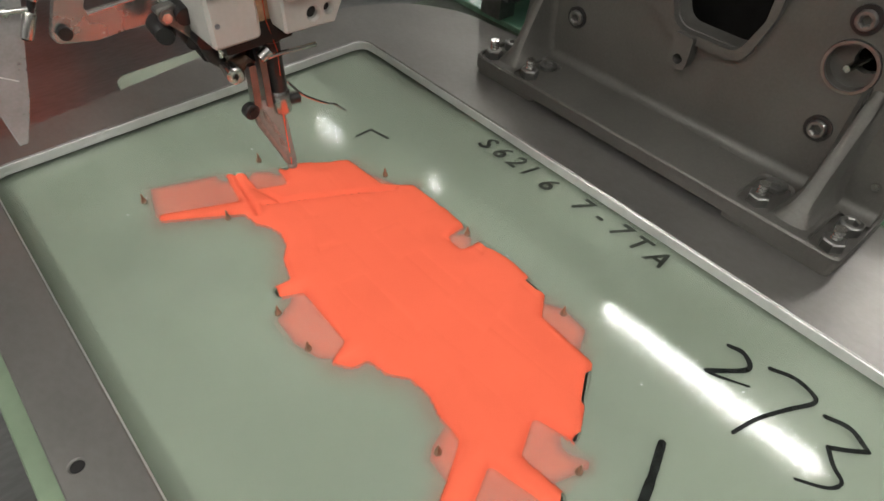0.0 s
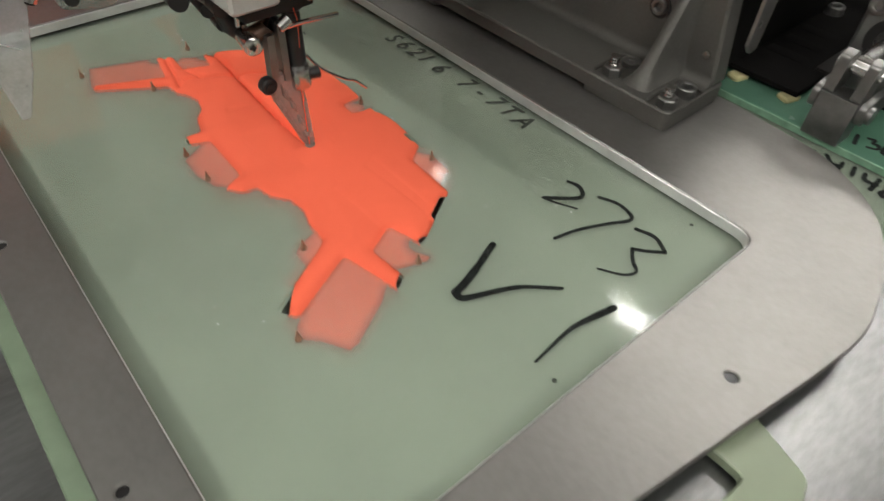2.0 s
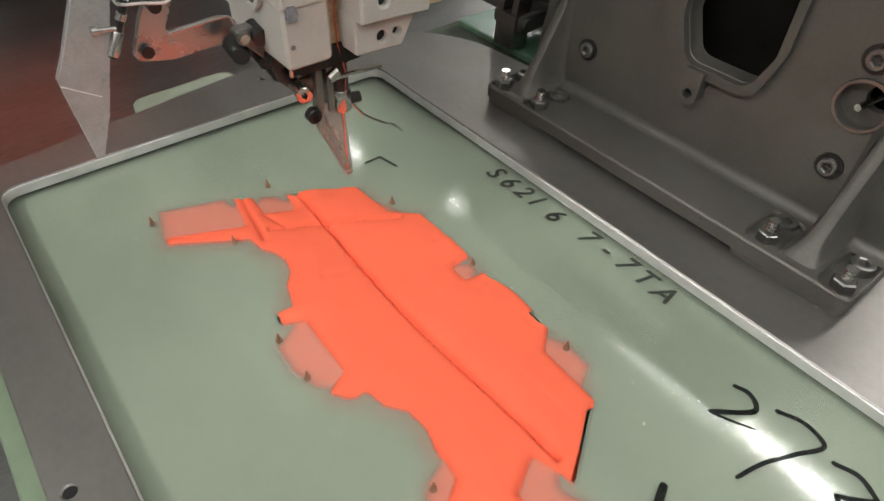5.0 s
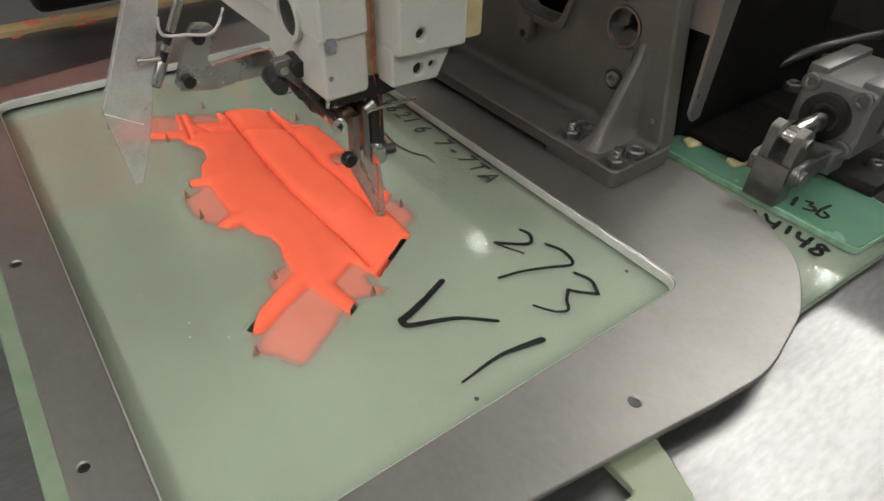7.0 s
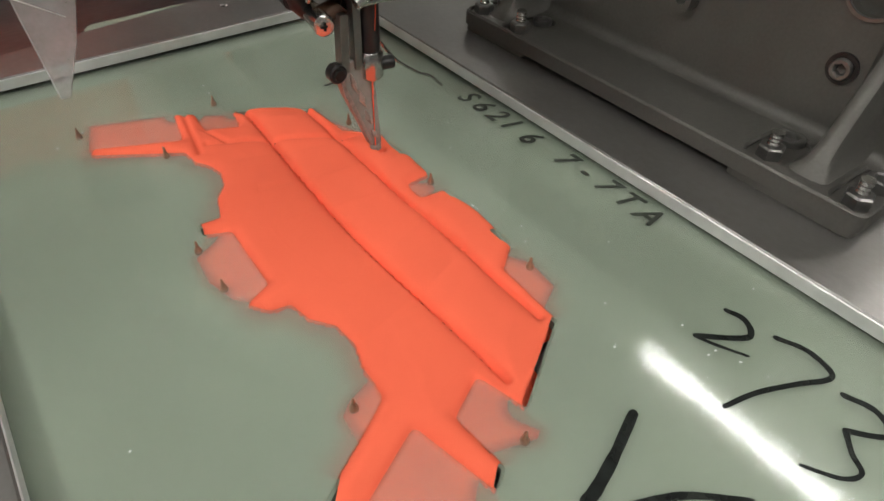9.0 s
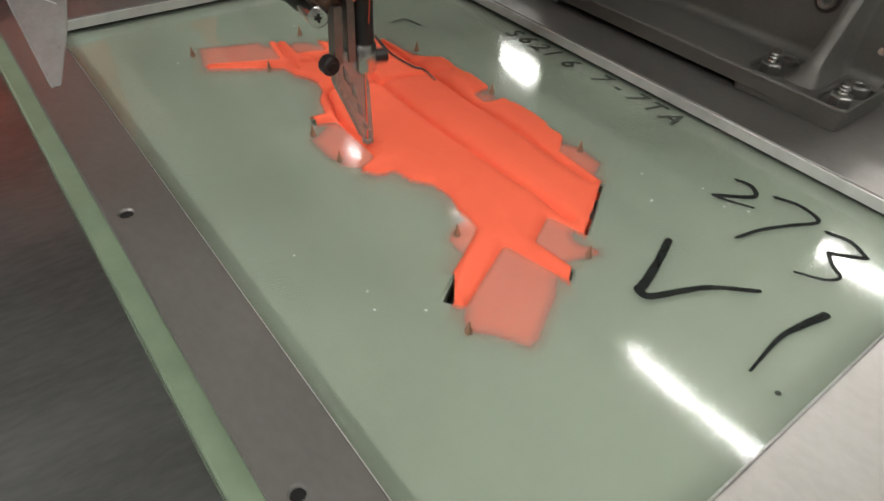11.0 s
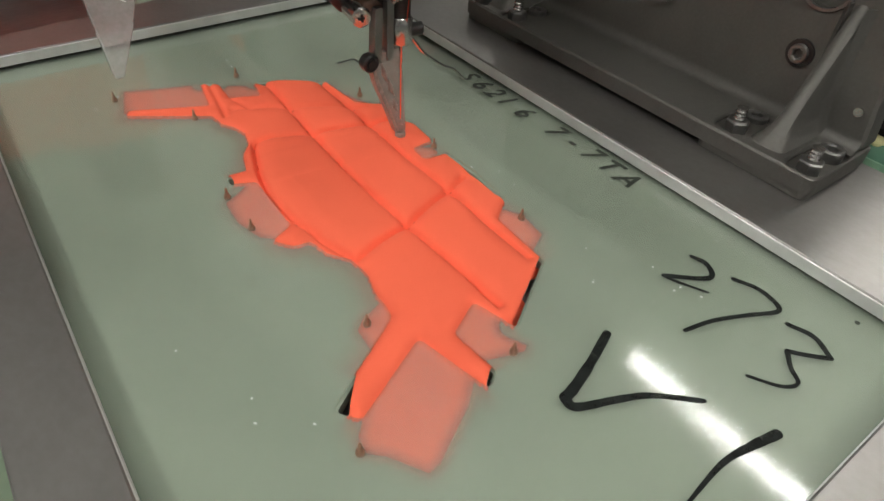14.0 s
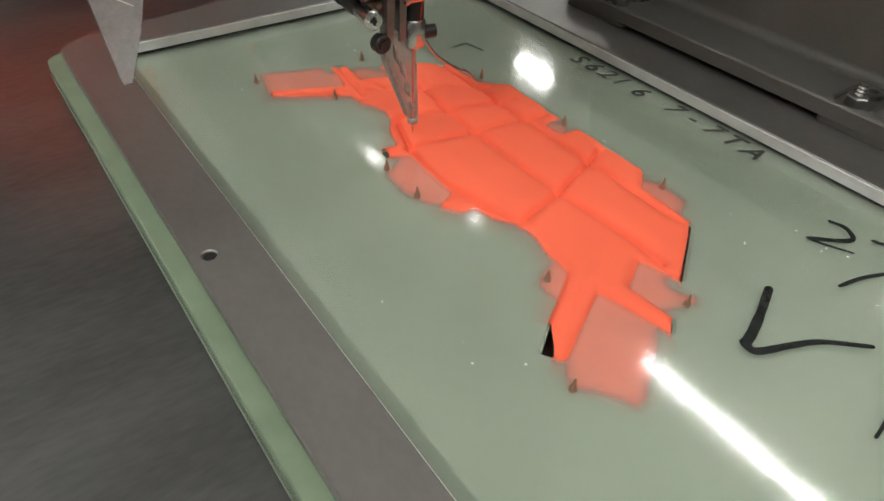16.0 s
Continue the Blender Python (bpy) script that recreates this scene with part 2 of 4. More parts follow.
def inset(loop, d):
    k, out = len(loop), []
    for i, p in enumerate(loop):
        a, b = Vector(loop[i - 1]), Vector(loop[(i + 1) % k])
        p = Vector(p)
        u, w = (p - a), (b - p)
        if u.length < 1e-9 or w.length < 1e-9:
            out.append((p.x, p.y))
            continue
        nu, nw = Vector((-u.y, u.x)).normalized(), Vector((-w.y, w.x)).normalized()
        m = nu + nw
        m = m / max(0.35, m.dot(m) / 2) if m.length > 1e-6 else nu
        q = p + m * d
        out.append((q.x, q.y))
    return out


def slab(loops, z0, z1, ch=0.0):
    """A plate cut to the first loop, with the others as holes through it, and chamfered upper edges."""
    from mathutils.geometry import tessellate_polygon
    fixed = []
    for i, lp in enumerate(loops):
        lp = list(lp)
        if (area2(lp) > 0) != (i == 0):
            lp.reverse()
        fixed.append(lp)
    bm = bmesh.new()
    tops, bots = [], []
    for lp in fixed:
        t = inset(lp, ch) if ch else lp
        rings = [[bm.verts.new((x, y, z0)) for x, y in lp]]
        if ch:
            rings.append([bm.verts.new((x, y, z1 - ch)) for x, y in lp])
        rings.append([bm.verts.new((x, y, z1)) for x, y in t])
        k = len(lp)
        for ra, rb in zip(rings, rings[1:]):
            for i in range(k):
                bm.faces.new((ra[i], ra[(i + 1) % k], rb[(i + 1) % k], rb[i]))
        tops += rings[-1]
        bots += rings[0]
    for vs in (tops, bots):
        n, ls = 0, []
        for lp in fixed:
            ls.append([vs[n + i].co.xy.to_3d() for i in range(len(lp))])
            n += len(lp)
        for tri in tessellate_polygon(ls):
            try:
                bm.faces.new([vs[i] for i in tri])
            except ValueError:
                pass
    return bm


def turned(bm, m):
    bmesh.ops.transform(bm, matrix=m, verts=bm.verts)
    return bm


UPRIGHT = Matrix(((1, 0, 0, 0), (0, 0, -1, 0), (0, 1, 0, 0), (0, 0, 0, 1)))   # plan (x, y) becomes (x, z), height becomes -y
SIDEWAYS = Matrix(((0, 0, 1, 0), (1, 0, 0, 0), (0, 1, 0, 0), (0, 0, 0, 1)))   # plan (x, y) becomes (y, z), height becomes x


def rod(points, r, n=10, taper=None):
    """A round bar along points; taper gives a factor of the radius for each point."""
    bm = bmesh.new()
    pts = [Vector(p) for p in points]
    rings = []
    for i, p in enumerate(pts):
        d = (pts[min(i + 1, len(pts) - 1)] - pts[max(i - 1, 0)]).normalized()
        a = d.cross(Vector((0, 0, 1)) if abs(d.z) < 0.9 else Vector((1, 0, 0))).normalized()
        b = d.cross(a)
        rr = r * (taper[i] if taper else 1)
        rings.append([bm.verts.new(p + (a * math.cos(2 * math.pi * j / n) + b * math.sin(2 * math.pi * j / n)) * rr) for j in range(n)])
    for ra, rb in zip(rings, rings[1:]):
        for j in range(n):
            bm.faces.new((ra[j], ra[(j + 1) % n], rb[(j + 1) % n], rb[j]))
    bm.faces.new(rings[0])
    bm.faces.new(rings[-1])
    return bm


def curve_points(points, n=6):
    """Points of a smooth curve through the given ones."""
    P = [Vector(p) for p in points]
    P = [P[0] * 2 - P[1]] + P + [P[-1] * 2 - P[-2]]
    out = []
    for a, b, c, d in zip(P, P[1:], P[2:], P[3:]):
        for j in range(n):
            t = j / n
            out.append(0.5 * (2 * b + (c - a) * t + (2 * a - 5 * b + 4 * c - d) * t * t + (3 * b - a - 3 * c + d) * t ** 3))
    return out + [P[-2]]


def joined(*bms):
    out = bmesh.new()
    for b in bms:
        me = bpy.data.meshes.new("tmp")
        b.to_mesh(me)
        b.free()
        out.from_mesh(me)
        bpy.data.meshes.remove(me)
    return out


def inside_loop(x, y, loop):
    c = False
    for (x0, y0), (x1, y1) in zip(loop, loop[1:] + loop[:1]):
        if (y0 > y) != (y1 > y) and x < (x1 - x0) * (y - y0) / (y1 - y0) + x0:
            c = not c
    return c


def stroke(points, width, z, taper=1.0, rise=0.00012):
    """A pen stroke on a flat sheet; taper is the width at its end as a share of the start."""
    pts = curve_points([Vector((x, y)) for x, y in points], 7)
    left, right = [], []
    for i, p in enumerate(pts):
        d = (pts[min(i + 1, len(pts) - 1)] - pts[max(i - 1, 0)]).normalized()
        s = i / (len(pts) - 1)
        w = width * 0.5 * (1 + (taper - 1) * s) * (0.92 + 0.16 * noise.noise(Vector((p.x * 300, p.y * 300, 3))))
        nrm = Vector((-d.y, d.x)) * w
        left.append(p + nrm)
        right.append(p - nrm)
    bm = bmesh.new()
    a = [bm.verts.new((*p, z + rise)) for p in left]
    b = [bm.verts.new((*p, z + rise)) for p in right]
    a0 = [bm.verts.new((*p, z - 0.0002)) for p in left]
    b0 = [bm.verts.new((*p, z - 0.0002)) for p in right]
    for i in range(len(a) - 1):
        bm.faces.new((a[i], a[i + 1], b[i + 1], b[i]))
        bm.faces.new((a[i], a0[i], a0[i + 1], a[i + 1]))
        bm.faces.new((b[i], b[i + 1], b0[i + 1], b0[i]))
    for i, k in ((0, 0), (-1, -1)):
        c, rad = (left[i] + right[k]) / 2, (left[i] - right[k]).length / 2
        ring = [bm.verts.new((c.x + rad * math.cos(j * math.pi / 6), c.y + rad * math.sin(j * math.pi / 6), z + rise * 0.8)) for j in range(12)]
        bm.faces.new(ring)
    return bm


def letter(char, size, x, y, z, turn, sx=1.0, sheer=0.0):
    cu = bpy.data.curves.new("letter", "FONT")
    cu.offset = size * 0.012
    cu.body, cu.size, cu.extrude, cu.align_x, cu.align_y = char, size, 0.0001, "CENTER", "CENTER"
    cu.shear = sheer
    ob = bpy.data.objects.new("letter", cu)
    scene.collection.objects.link(ob)
    bpy.context.view_layer.update()
    me = bpy.data.meshes.new_from_object(ob.evaluated_get(bpy.context.evaluated_depsgraph_get()))
    bpy.data.objects.remove(ob)
    me.transform(pose(x, y, z, 0, 0, turn) @ Matrix.Diagonal((sx, 1, 1, 1)))
    return me


def hexagon(cx, cy, z0, z1, across, turn=0.3):
    r = across / math.sqrt(3)
    return slab([[(cx + r * math.cos(turn + i * math.pi / 3), cy + r * math.sin(turn + i * math.pi / 3)) for i in range(6)]], z0, z1, 0.0007)


def cap_screw(r, h):
    """A socket head cap screw at the origin, its head rising along z."""
    sock = [(r * 0.52 * math.cos(i * math.pi / 3), r * 0.52 * math.sin(i * math.pi / 3)) for i in range(6)]
    head = slab([circle(0, 0, r, 24), sock], 0, h, r * 0.12)
    floor_ = slab([circle(0, 0, r * 0.9, 12)], 0, h * 0.35)
    return joined(head, floor_)


# ---- the room ----
def structure(name, bm, material, label, category):
    return tagged(part(name, bm, material), label, category, kind="structure")


TABLE_Z = -0.0085
FLOOR_Z = -0.80
CEIL_Z = 2.75
structure("floor", box(-4, 5, -4, 5, FLOOR_Z - 0.1, FLOOR_Z), FLOOR, "dark grey worn concrete workshop floor", "floor")
structure("ceiling", box(-4, 5, -4, 5, CEIL_Z, CEIL_Z + 0.1), CEIL, "plain white workshop ceiling", "ceiling")
structure("wall_north", box(-4, 5, 5, 5.1, FLOOR_Z, CEIL_Z), WALL, "plain grey painted workshop wall", "wall")
structure("wall_south", box(-4, 5, -4.1, -4, FLOOR_Z, CEIL_Z), WALL, "plain grey painted workshop wall", "wall")
structure("wall_east", box(5, 5.1, -4, 5, FLOOR_Z, CEIL_Z), WALL, "plain grey painted workshop wall", "wall")
structure("wall_west", box(-4.1, -4, -4, 5, FLOOR_Z, CEIL_Z), WALL, "plain grey painted workshop wall", "wall")


def tube_light(x, y0, y1, z, r=0.024):
    lamp = thing("ceiling_or_fill_tube", "long lit white tube lamp hanging below the ceiling, known from glints or added as fill", "lamp", "ceiling tube lights")
    part("housing", box(x - 0.05, x + 0.05, y0 - 0.03, y1 + 0.03, z + 0.03, z + 0.07, 0.005), HOUSING, lamp)
    part("tube", rod([(x, y0, z), (x, y1, z)], r, 16), TUBE, lamp, "glowing white tube")
    for y in (y0 + 0.05, y1 - 0.05):
        part("hanger", rod([(x, y, z + 0.069), (x, y, CEIL_Z)], 0.004, 8), STEEL, lamp)


tube_light(2.09, -0.2, 1.0, 2.4, 0.016)
tube_light(2.06, 2.34, 2.44, 2.4, 0.006)
tube_light(1.85, 3.20, 3.45, 2.4, 0.007)
tube_light(3.80, 3.55, 3.95, 2.4)
tube_light(3.72, -0.2, 1.0, 2.4)
# Fill tubes added behind and left of the camera to even out the light.
for tx in (-1.0, 0.55):
    tube_light(tx, -2.9, -1.7, 2.4)
tube_light(-2.2, -1.2, 0.4, 2.4)
tube_light(-2.2, 0.8, 2.4, 2.4)

# ---- the table ----
table = thing("work_table", "scratched brushed steel table top under the sewing carriage", "table")
TABLE_LOOP = [(-0.95, -0.75), (0.331, -0.75), (0.331, 0.66), (-0.95, 0.66)]
part("top", slab([TABLE_LOOP, circle(0.0754, 0.2246, 0.004, 12)], TABLE_Z - 0.03, TABLE_Z, 0.001), STEEL_TABLE, table)
part("edge_trim", box(-0.95, 0.331, 0.6605, 0.684, TABLE_Z - 0.03, TABLE_Z + 0.004, 0.002), WOOD, table, "pale worn wooden edge")
for lx, ly in ((-0.85, -0.65), (0.25, -0.65), (-0.85, 0.58), (0.25, 0.58)):
    part("leg", box(lx - 0.025, lx + 0.025, ly - 0.025, ly + 0.025, FLOOR_Z, TABLE_Z - 0.03, 0.003), DULL_STEEL, table)
rnd = random.Random(4)
for i in range(9):
    sx, sy = rnd.uniform(-0.10, 0.12), 0.672 + rnd.uniform(-0.02, 0.008)
    scrap = stroke([(sx, sy), (sx + rnd.uniform(0.002, 0.006), sy + rnd.uniform(-0.002, 0.002)), (sx + rnd.uniform(0.006, 0.012), sy)],
                   0.003, (TABLE_Z + 0.0042) if sy > 0.6605 else TABLE_Z + 0.0003, 0.5, 0.0004)
    tagged(part("cloth_scrap", scrap, ORANGE), "tiny orange cloth scrap lying on the table edge", "scrap", "cloth scraps")

bundle = bmesh.new()
bmesh.ops.create_icosphere(bundle, subdivisions=4, radius=1)
for v in bundle.verts:
    q = v.co.copy()
    k = 1 + 0.18 * noise.noise(q * 2.1) + 0.08 * noise.noise(q * 6)
    v.co = (0.02 + 0.15 * k * max(-0.85, min(0.85, q.x * 1.2)), 0.660 + 0.035 * k * q.y, 0.125 + 0.085 * k * max(-0.8, min(0.8, q.z * 1.25)))
tagged(part("cloth_bundle", bundle, ORANGE), "bundle of fluorescent orange cloth hung before the machine column", "cloth bundle")
base = thing("machine_base", "dark oily machine bed beside the steel table", "machine bed")
part("bed", box(0.334, 1.1, -0.75, 0.75, -0.075, -0.035, 0.003), DARK, base)
# Added dark block; its height keeps the east tube's light off the clamps.
part("rear_light_block", box(0.62, 0.9, -0.5, 0.60, -0.036, 0.265, 0.01), DARK, base)
part("foot_frame", box(0.36, 1.05, -0.7, 0.7, FLOOR_Z, -0.0745), DARK, base)

# ---- outlines of the cut sheets, in millimetres ----
HOLE_EAST = [(39, 217), (44, 245), (52, 240), (51, 221), (66, 213), (69, 231), (77, 228), (96, 216), (104, 211), (106, 182), (119, 170),
             (120, 144), (119, 128), (106, 127), (106, 116), (119, 115), (120, 94), (118, 71), (106, 62), (104.5, 31), (71, 10), (66, 29),
             (51, 21), (53, 0), (46, -5), (39, 26), (6, 9), (0, 17)]
HOLE_WEST = [(14, 26), (31, 36), (37, 40), (38, 46), (38, 53), (41, 63), (40, 74), (34, 82), (32, 92), (25, 93), (19, 101), (30, 106),
             (31, 141), (20, 146), (21, 153), (31, 152), (35, 166), (41, 173), (43, 182), (41, 190), (37, 196), (36, 206), (0, 228), (2, 233)]
CLOTH_EAST = [(4, 262), (43, 249), (43.5, 241.5), (51, 236.5), (56, 241), (68, 233), (69, 227.8), (77, 224.8), (95, 212.5), (107, 209),
              (110, 196), (119.2, 171), (116.4, 158), (115.6, 144), (115.2, 129.5), (120, 127), (120, 117), (115.4, 114), (115.0, 94), (114.2, 74), (122, 60), (120, 42),
              (103, 33), (86, 22), (69.5, 12.5), (75, 2), (68, -3), (52, 2), (45, -3.5)]
CLOTH_WEST = [(40, -8), (19, -20), (11, -21), (3, -8), (-4, -1), (-1, 8), (3.5, 12.5), (11, 22), (19, 31), (20, 44), (26, 49), (36.5, 53),
              (39.5, 64), (38.5, 74), (33, 83), (27, 91), (13, 105), (9, 120), (10, 138), (22.3, 145), (23, 153.5), (31, 155), (36, 166),
              (40, 174), (41.8, 182), (40, 190), (36, 196), (35, 203), (20, 212), (0, 224), (-4, 234)]
HOLE = rounded([(x / 1000, y / 1000) for x, y in HOLE_EAST + HOLE_WEST], 0.0022, 3)
CLOTH = rounded([(x / 1000, y / 1000) for x, y in CLOTH_EAST + CLOTH_WEST], 0.002, 2)

# ---- the clamp frame ----
WINDOW = rounded([(-0.0565, -0.0862), (0.1862, -0.0862), (0.1862, 0.3110), (-0.0565, 0.3110)], 0.010, 7)
MID = 0.1120
HALF = [(0.2765, -0.020), (0.2712, -0.0775), (0.2495, -0.1130), (0.2160, -0.1330), (0.1718, -0.1440), (0.1365, -0.1400), (-0.0822, -0.1075)]
OUTER = rounded(HALF + [(x, 2 * MID - y) for x, y in HALF[::-1]], [0.02, 0.07, 0.07, 0.07, 0.07, 0.05, 0.022, 0.022, 0.05, 0.07, 0.07, 0.07, 0.07, 0.02], 10)
FRAME_Z = 0.0080
PLATE_HOLES = ((0.1120, -0.1204, 0.0026), (-0.0752, 0.1155, 0.0026), (-0.0752, -0.022, 0.0022), (0.1126, 0.3420, 0.0022))
clamp_frame = thing("aluminium_clamp_plate", "grey machined aluminium frame lying on the green template", "plate")
part("plate", slab([OUTER, inset(WINDOW, -0.0005), *[circle(*h) for h in PLATE_HOLES]], FRAME_Z - 0.0032, FRAME_Z, 0.0006), ALU, clamp_frame)
part("inner_edge", slab([inset(WINDOW, -0.0014), WINDOW], 0.0017, FRAME_Z - 0.0007, 0.0003), ALU_EDGE, clamp_frame, "bright machined inner edge")
# Black ring in place of the shade in the gap below the plate.
part("gap_shade", slab([inset(OUTER, -0.008), inset(WINDOW, -0.0024)], 0.0002, FRAME_Z - 0.0031), BLACK, clamp_frame, "black ring standing in for the shaded gap under the plate")
for hx, hy, hr in PLATE_HOLES:
    part("hole_plug", slab([circle(hx, hy, hr + 0.0001, 14)], FRAME_Z - 0.0030, FRAME_Z - 0.0012), BLACK, clamp_frame, "dark drilled hole")

# ---- the template ----
SHEET = rounded([(-0.0905, -0.103), (0.0, -0.112), (0.13, -0.126), (0.24, -0.1285), (0.316, -0.131), (0.316, 0.352), (0.24, 0.3495), (0.13, 0.347), (-0.0905, 0.331)],
                [0.02, 0, 0, 0, 0.002, 0.002, 0, 0, 0.018], 6)
template = thing("sewing_template", "translucent pale green fibreglass template with a cut-out and black marker writing", "template")
STENCIL = (("S", 0.1768, 0.1735), ("6", 0.1770, 0.1615), ("2", 0.1772, 0.1500), ("1", 0.1775, 0.1400), ("6", 0.1765, 0.1245), ("7", 0.1778, 0.1015),
           ("-", 0.1785, 0.0885), ("7", 0.1780, 0.0760), ("T", 0.1775, 0.0640), ("A", 0.1765, 0.0510))
part("top_sheet", slab([SHEET, HOLE], -0.0015, 0.0, 0.0002), GREEN, template, "milky green upper sheet", smooth=False)
part("bottom_sheet", slab([SHEET, inset(HOLE, -0.0010)], -0.0066, -0.0019), GREEN_BASE, template, smooth=False)
part("rim", slab([inset(SHEET, -0.0002), inset(SHEET, 0.004)], -0.0019, -0.0015), GREEN_EDGE, template)
part("edge_strip", slab([rounded([(-0.0900, -0.0985), (-0.0700, -0.0985), (-0.0700, 0.3255), (-0.0900, 0.3255)], [0.014, 0, 0, 0.014], 5)], 0.0002, FRAME_Z - 0.0034, 0.0006), GREEN_EDGE, template, "pale green spacer strip along the edge")
HANDLE = rounded([(0.120, -0.105), (0.1125, -0.134), (0.1045, -0.159), (0.096, -0.1615), (0.038, -0.1585), (0.034, -0.152), (0.0315, -0.139),
                  (0.026, -0.128), (0.004, -0.118), (0.004, -0.105)], [0, 0.01, 0.006, 0.006, 0.005, 0.006, 0.012, 0.014, 0.01, 0], 4)
SLOT = rounded([(0.052, -0.120), (0.052, -0.1425), (0.088, -0.1445), (0.088, -0.120)], 0.003, 3)
part("handle", slab([HANDLE, SLOT], -0.0064, -0.0017, 0.0006), mat("pale_green_handle", (0.27, 0.315, 0.215), rough=0.4, vary=0.08, scale=40),
     template, "pale green handle tab with a slot")
part("handle", slab([[(x, 2 * MID - y) for x, y in HANDLE], [(x, 2 * MID - y) for x, y in SLOT]], -0.0064, -0.0017, 0.0006), GREEN_BASE, template,
     "pale green handle tab with a slot")
for ch, x, y in STENCIL:
    part("stencil_mark", letter(ch, 0.0165, x, y, 0.00015, -90, 0.92, 0.28), CUT, template, "stencil-cut character", smooth=False)
part("arrow_mark", joined(stroke([(0.1207, 0.2266), (0.1265, 0.2270), (0.1312, 0.2268)], 0.0018, 0.0), stroke([(0.1312, 0.2268), (0.1326, 0.2200), (0.1338, 0.2134)], 0.0018, 0.0)),
     CUT, template, "small cut chevron")
DOWELS = ((-0.0498, -0.0557), (0.0645, -0.0774), (0.1793, -0.0597))
MARKS = [
    ([(157, -1), (158.5, -7), (155, -12.5), (150, -12), (138, -2)], 2.6, 1.1), ([(138, -2.5), (140, -8), (145, -18)], 1.8, 0.6),
    ([(160, -19), (163.5, -28), (162, -37), (158, -39), (148, -34), (134, -28), (121, -25)], 2.6, 0.8),
    ([(156, -45), (158.5, -54), (154, -63)], 2.6, 1.0), ([(154, -63), (148, -57), (144, -52)], 2.4, 1.0),
    ([(144, -52), (138, -57), (134, -62), (128, -59.5), (122, -50)], 2.4, 0.6),
    ([(96, -10), (81, -16), (69, -20), (64, -21)], 4.0, 1.2), ([(64, -21), (63.5, -24.5), (67, -27), (77, -31), (88, -36.5), (101, -48)], 4.6, 0.5),
    ([(110, -69), (98, -66.5), (86, -65), (65, -67)], 4.4, 0.3),
]
for pts, w, tp in MARKS:
    part("marker_stroke", stroke([(x / 1000, y / 1000) for x, y in pts], 0.88 * w / 1000, 0.0, tp), INK, template, "black marker stroke")
for hx, hy in DOWELS:
    part("dowel_hole", slab([circle(hx, hy, 0.0010, 14)], -0.0002, 0.00012), CUT, template, "small dark drilled hole")
rnd = random.Random(9)
for i in range(48):
    fx, fy = (rnd.uniform(-0.04, 0.17), rnd.uniform(-0.07, 0.29)) if i < 14 else (rnd.gauss(0.125, 0.014), rnd.uniform(-0.03, 0.21))
    if inside_loop(fx, fy, HOLE):
        continue
    fs = 0.6 if i < 14 else rnd.uniform(0.25, 0.6)
    part("lint_speck", stroke([(fx, fy), (fx + 0.0006 * fs, fy + 0.0005 * fs), (fx + 0.0011 * fs, fy + rnd.uniform(-0.001, 0.001) * fs)], 0.0006 * fs, 0.0, 0.6, 0.0003),
         HOUSING, template, "pale lint speck")
PINS = [(0.0, 0.248), (0.064, 0.242), (0.028, 0.209), (0.016, 0.138), (0.016, 0.113), (0.028, 0.042), (0.063, 0.003), (0.0, 0.0),
        (0.115, 0.057), (0.116, 0.123), (0.112, 0.187)]
PIN = None
for px, py in PINS:
    if PIN is None:
        PIN = mesh_of(rod([(0, 0, -0.0012), (0, 0, 0.0002), (0, 0, 0.0012), (0, 0, 0.0020), (0, 0, 0.0040), (0, 0, 0.0046)], 0.0010, 10,
                          [1.45, 1.45, 0.95, 0.62, 0.5, 0.15]), True)
    pin = part("pin", PIN, COPPER, template, "short copper pin")
    pin.location = (px, py, 0)

# ---- the quilted cloth ----
SEAMS = {
    "long_west": [(70, 231), (74, 222), (73, 203), (70, 153), (69, 104), (71.5, 53), (73, 22)],
    "long_east": [(100.5, 213), (100, 174), (99.3, 154), (99.4, 104), (99.8, 56), (100, 36)],
    "cross_middle": [(112, 155), (101, 157), (70, 164.5), (44, 174)],
    "side_west": [(43, 172), (34, 143), (32, 118), (36.5, 90), (42, 73.5)],
    "cross_south": [(42, 73.5), (69, 79), (88, 85.5), (112, 93.5)],
    "cross_centre": [(113, 134.6), (62, 141.7), (32, 147)],
}
OLD_SEAMS = [[(47, 206), (71, 193), (108, 173.5)], [(47.5, 240), (42, 205), (40, 199)], [(51, 221), (54, 206), (57, 202)]]
# When the needle comes by: along which axis, at which places, at which seconds.
SEWN = {
    "long_west": (1, [24.4, 31, 53, 104, 153, 203, 218, 226], [3.5, 3.0, 2.5, 2.0, 1.5, 1.0, 0.5, 0.0]),
    "long_east": (1, [38.2, 41.8, 55.6, 104, 154, 174, 213], [8.0, 7.5, 7.0, 6.5, 6.0, 5.8, 5.4]),
    "cross_middle": (0, [44, 77, 108.6, 111], [10.1, 9.5, 9.0, 8.6]),
    "side_west": (1, [73.8, 89.8, 113, 135, 163, 172], [11.5, 11.3, 11.0, 10.7, 10.3, 10.15]),
    "cross_south": (0, [42, 87.7, 103.2, 109.4], [11.5, 12.0, 12.5, 13.0]),
    "cross_centre": (0, [32.3, 61.6, 111.6], [15.5, 15.0, 14.5]),
}


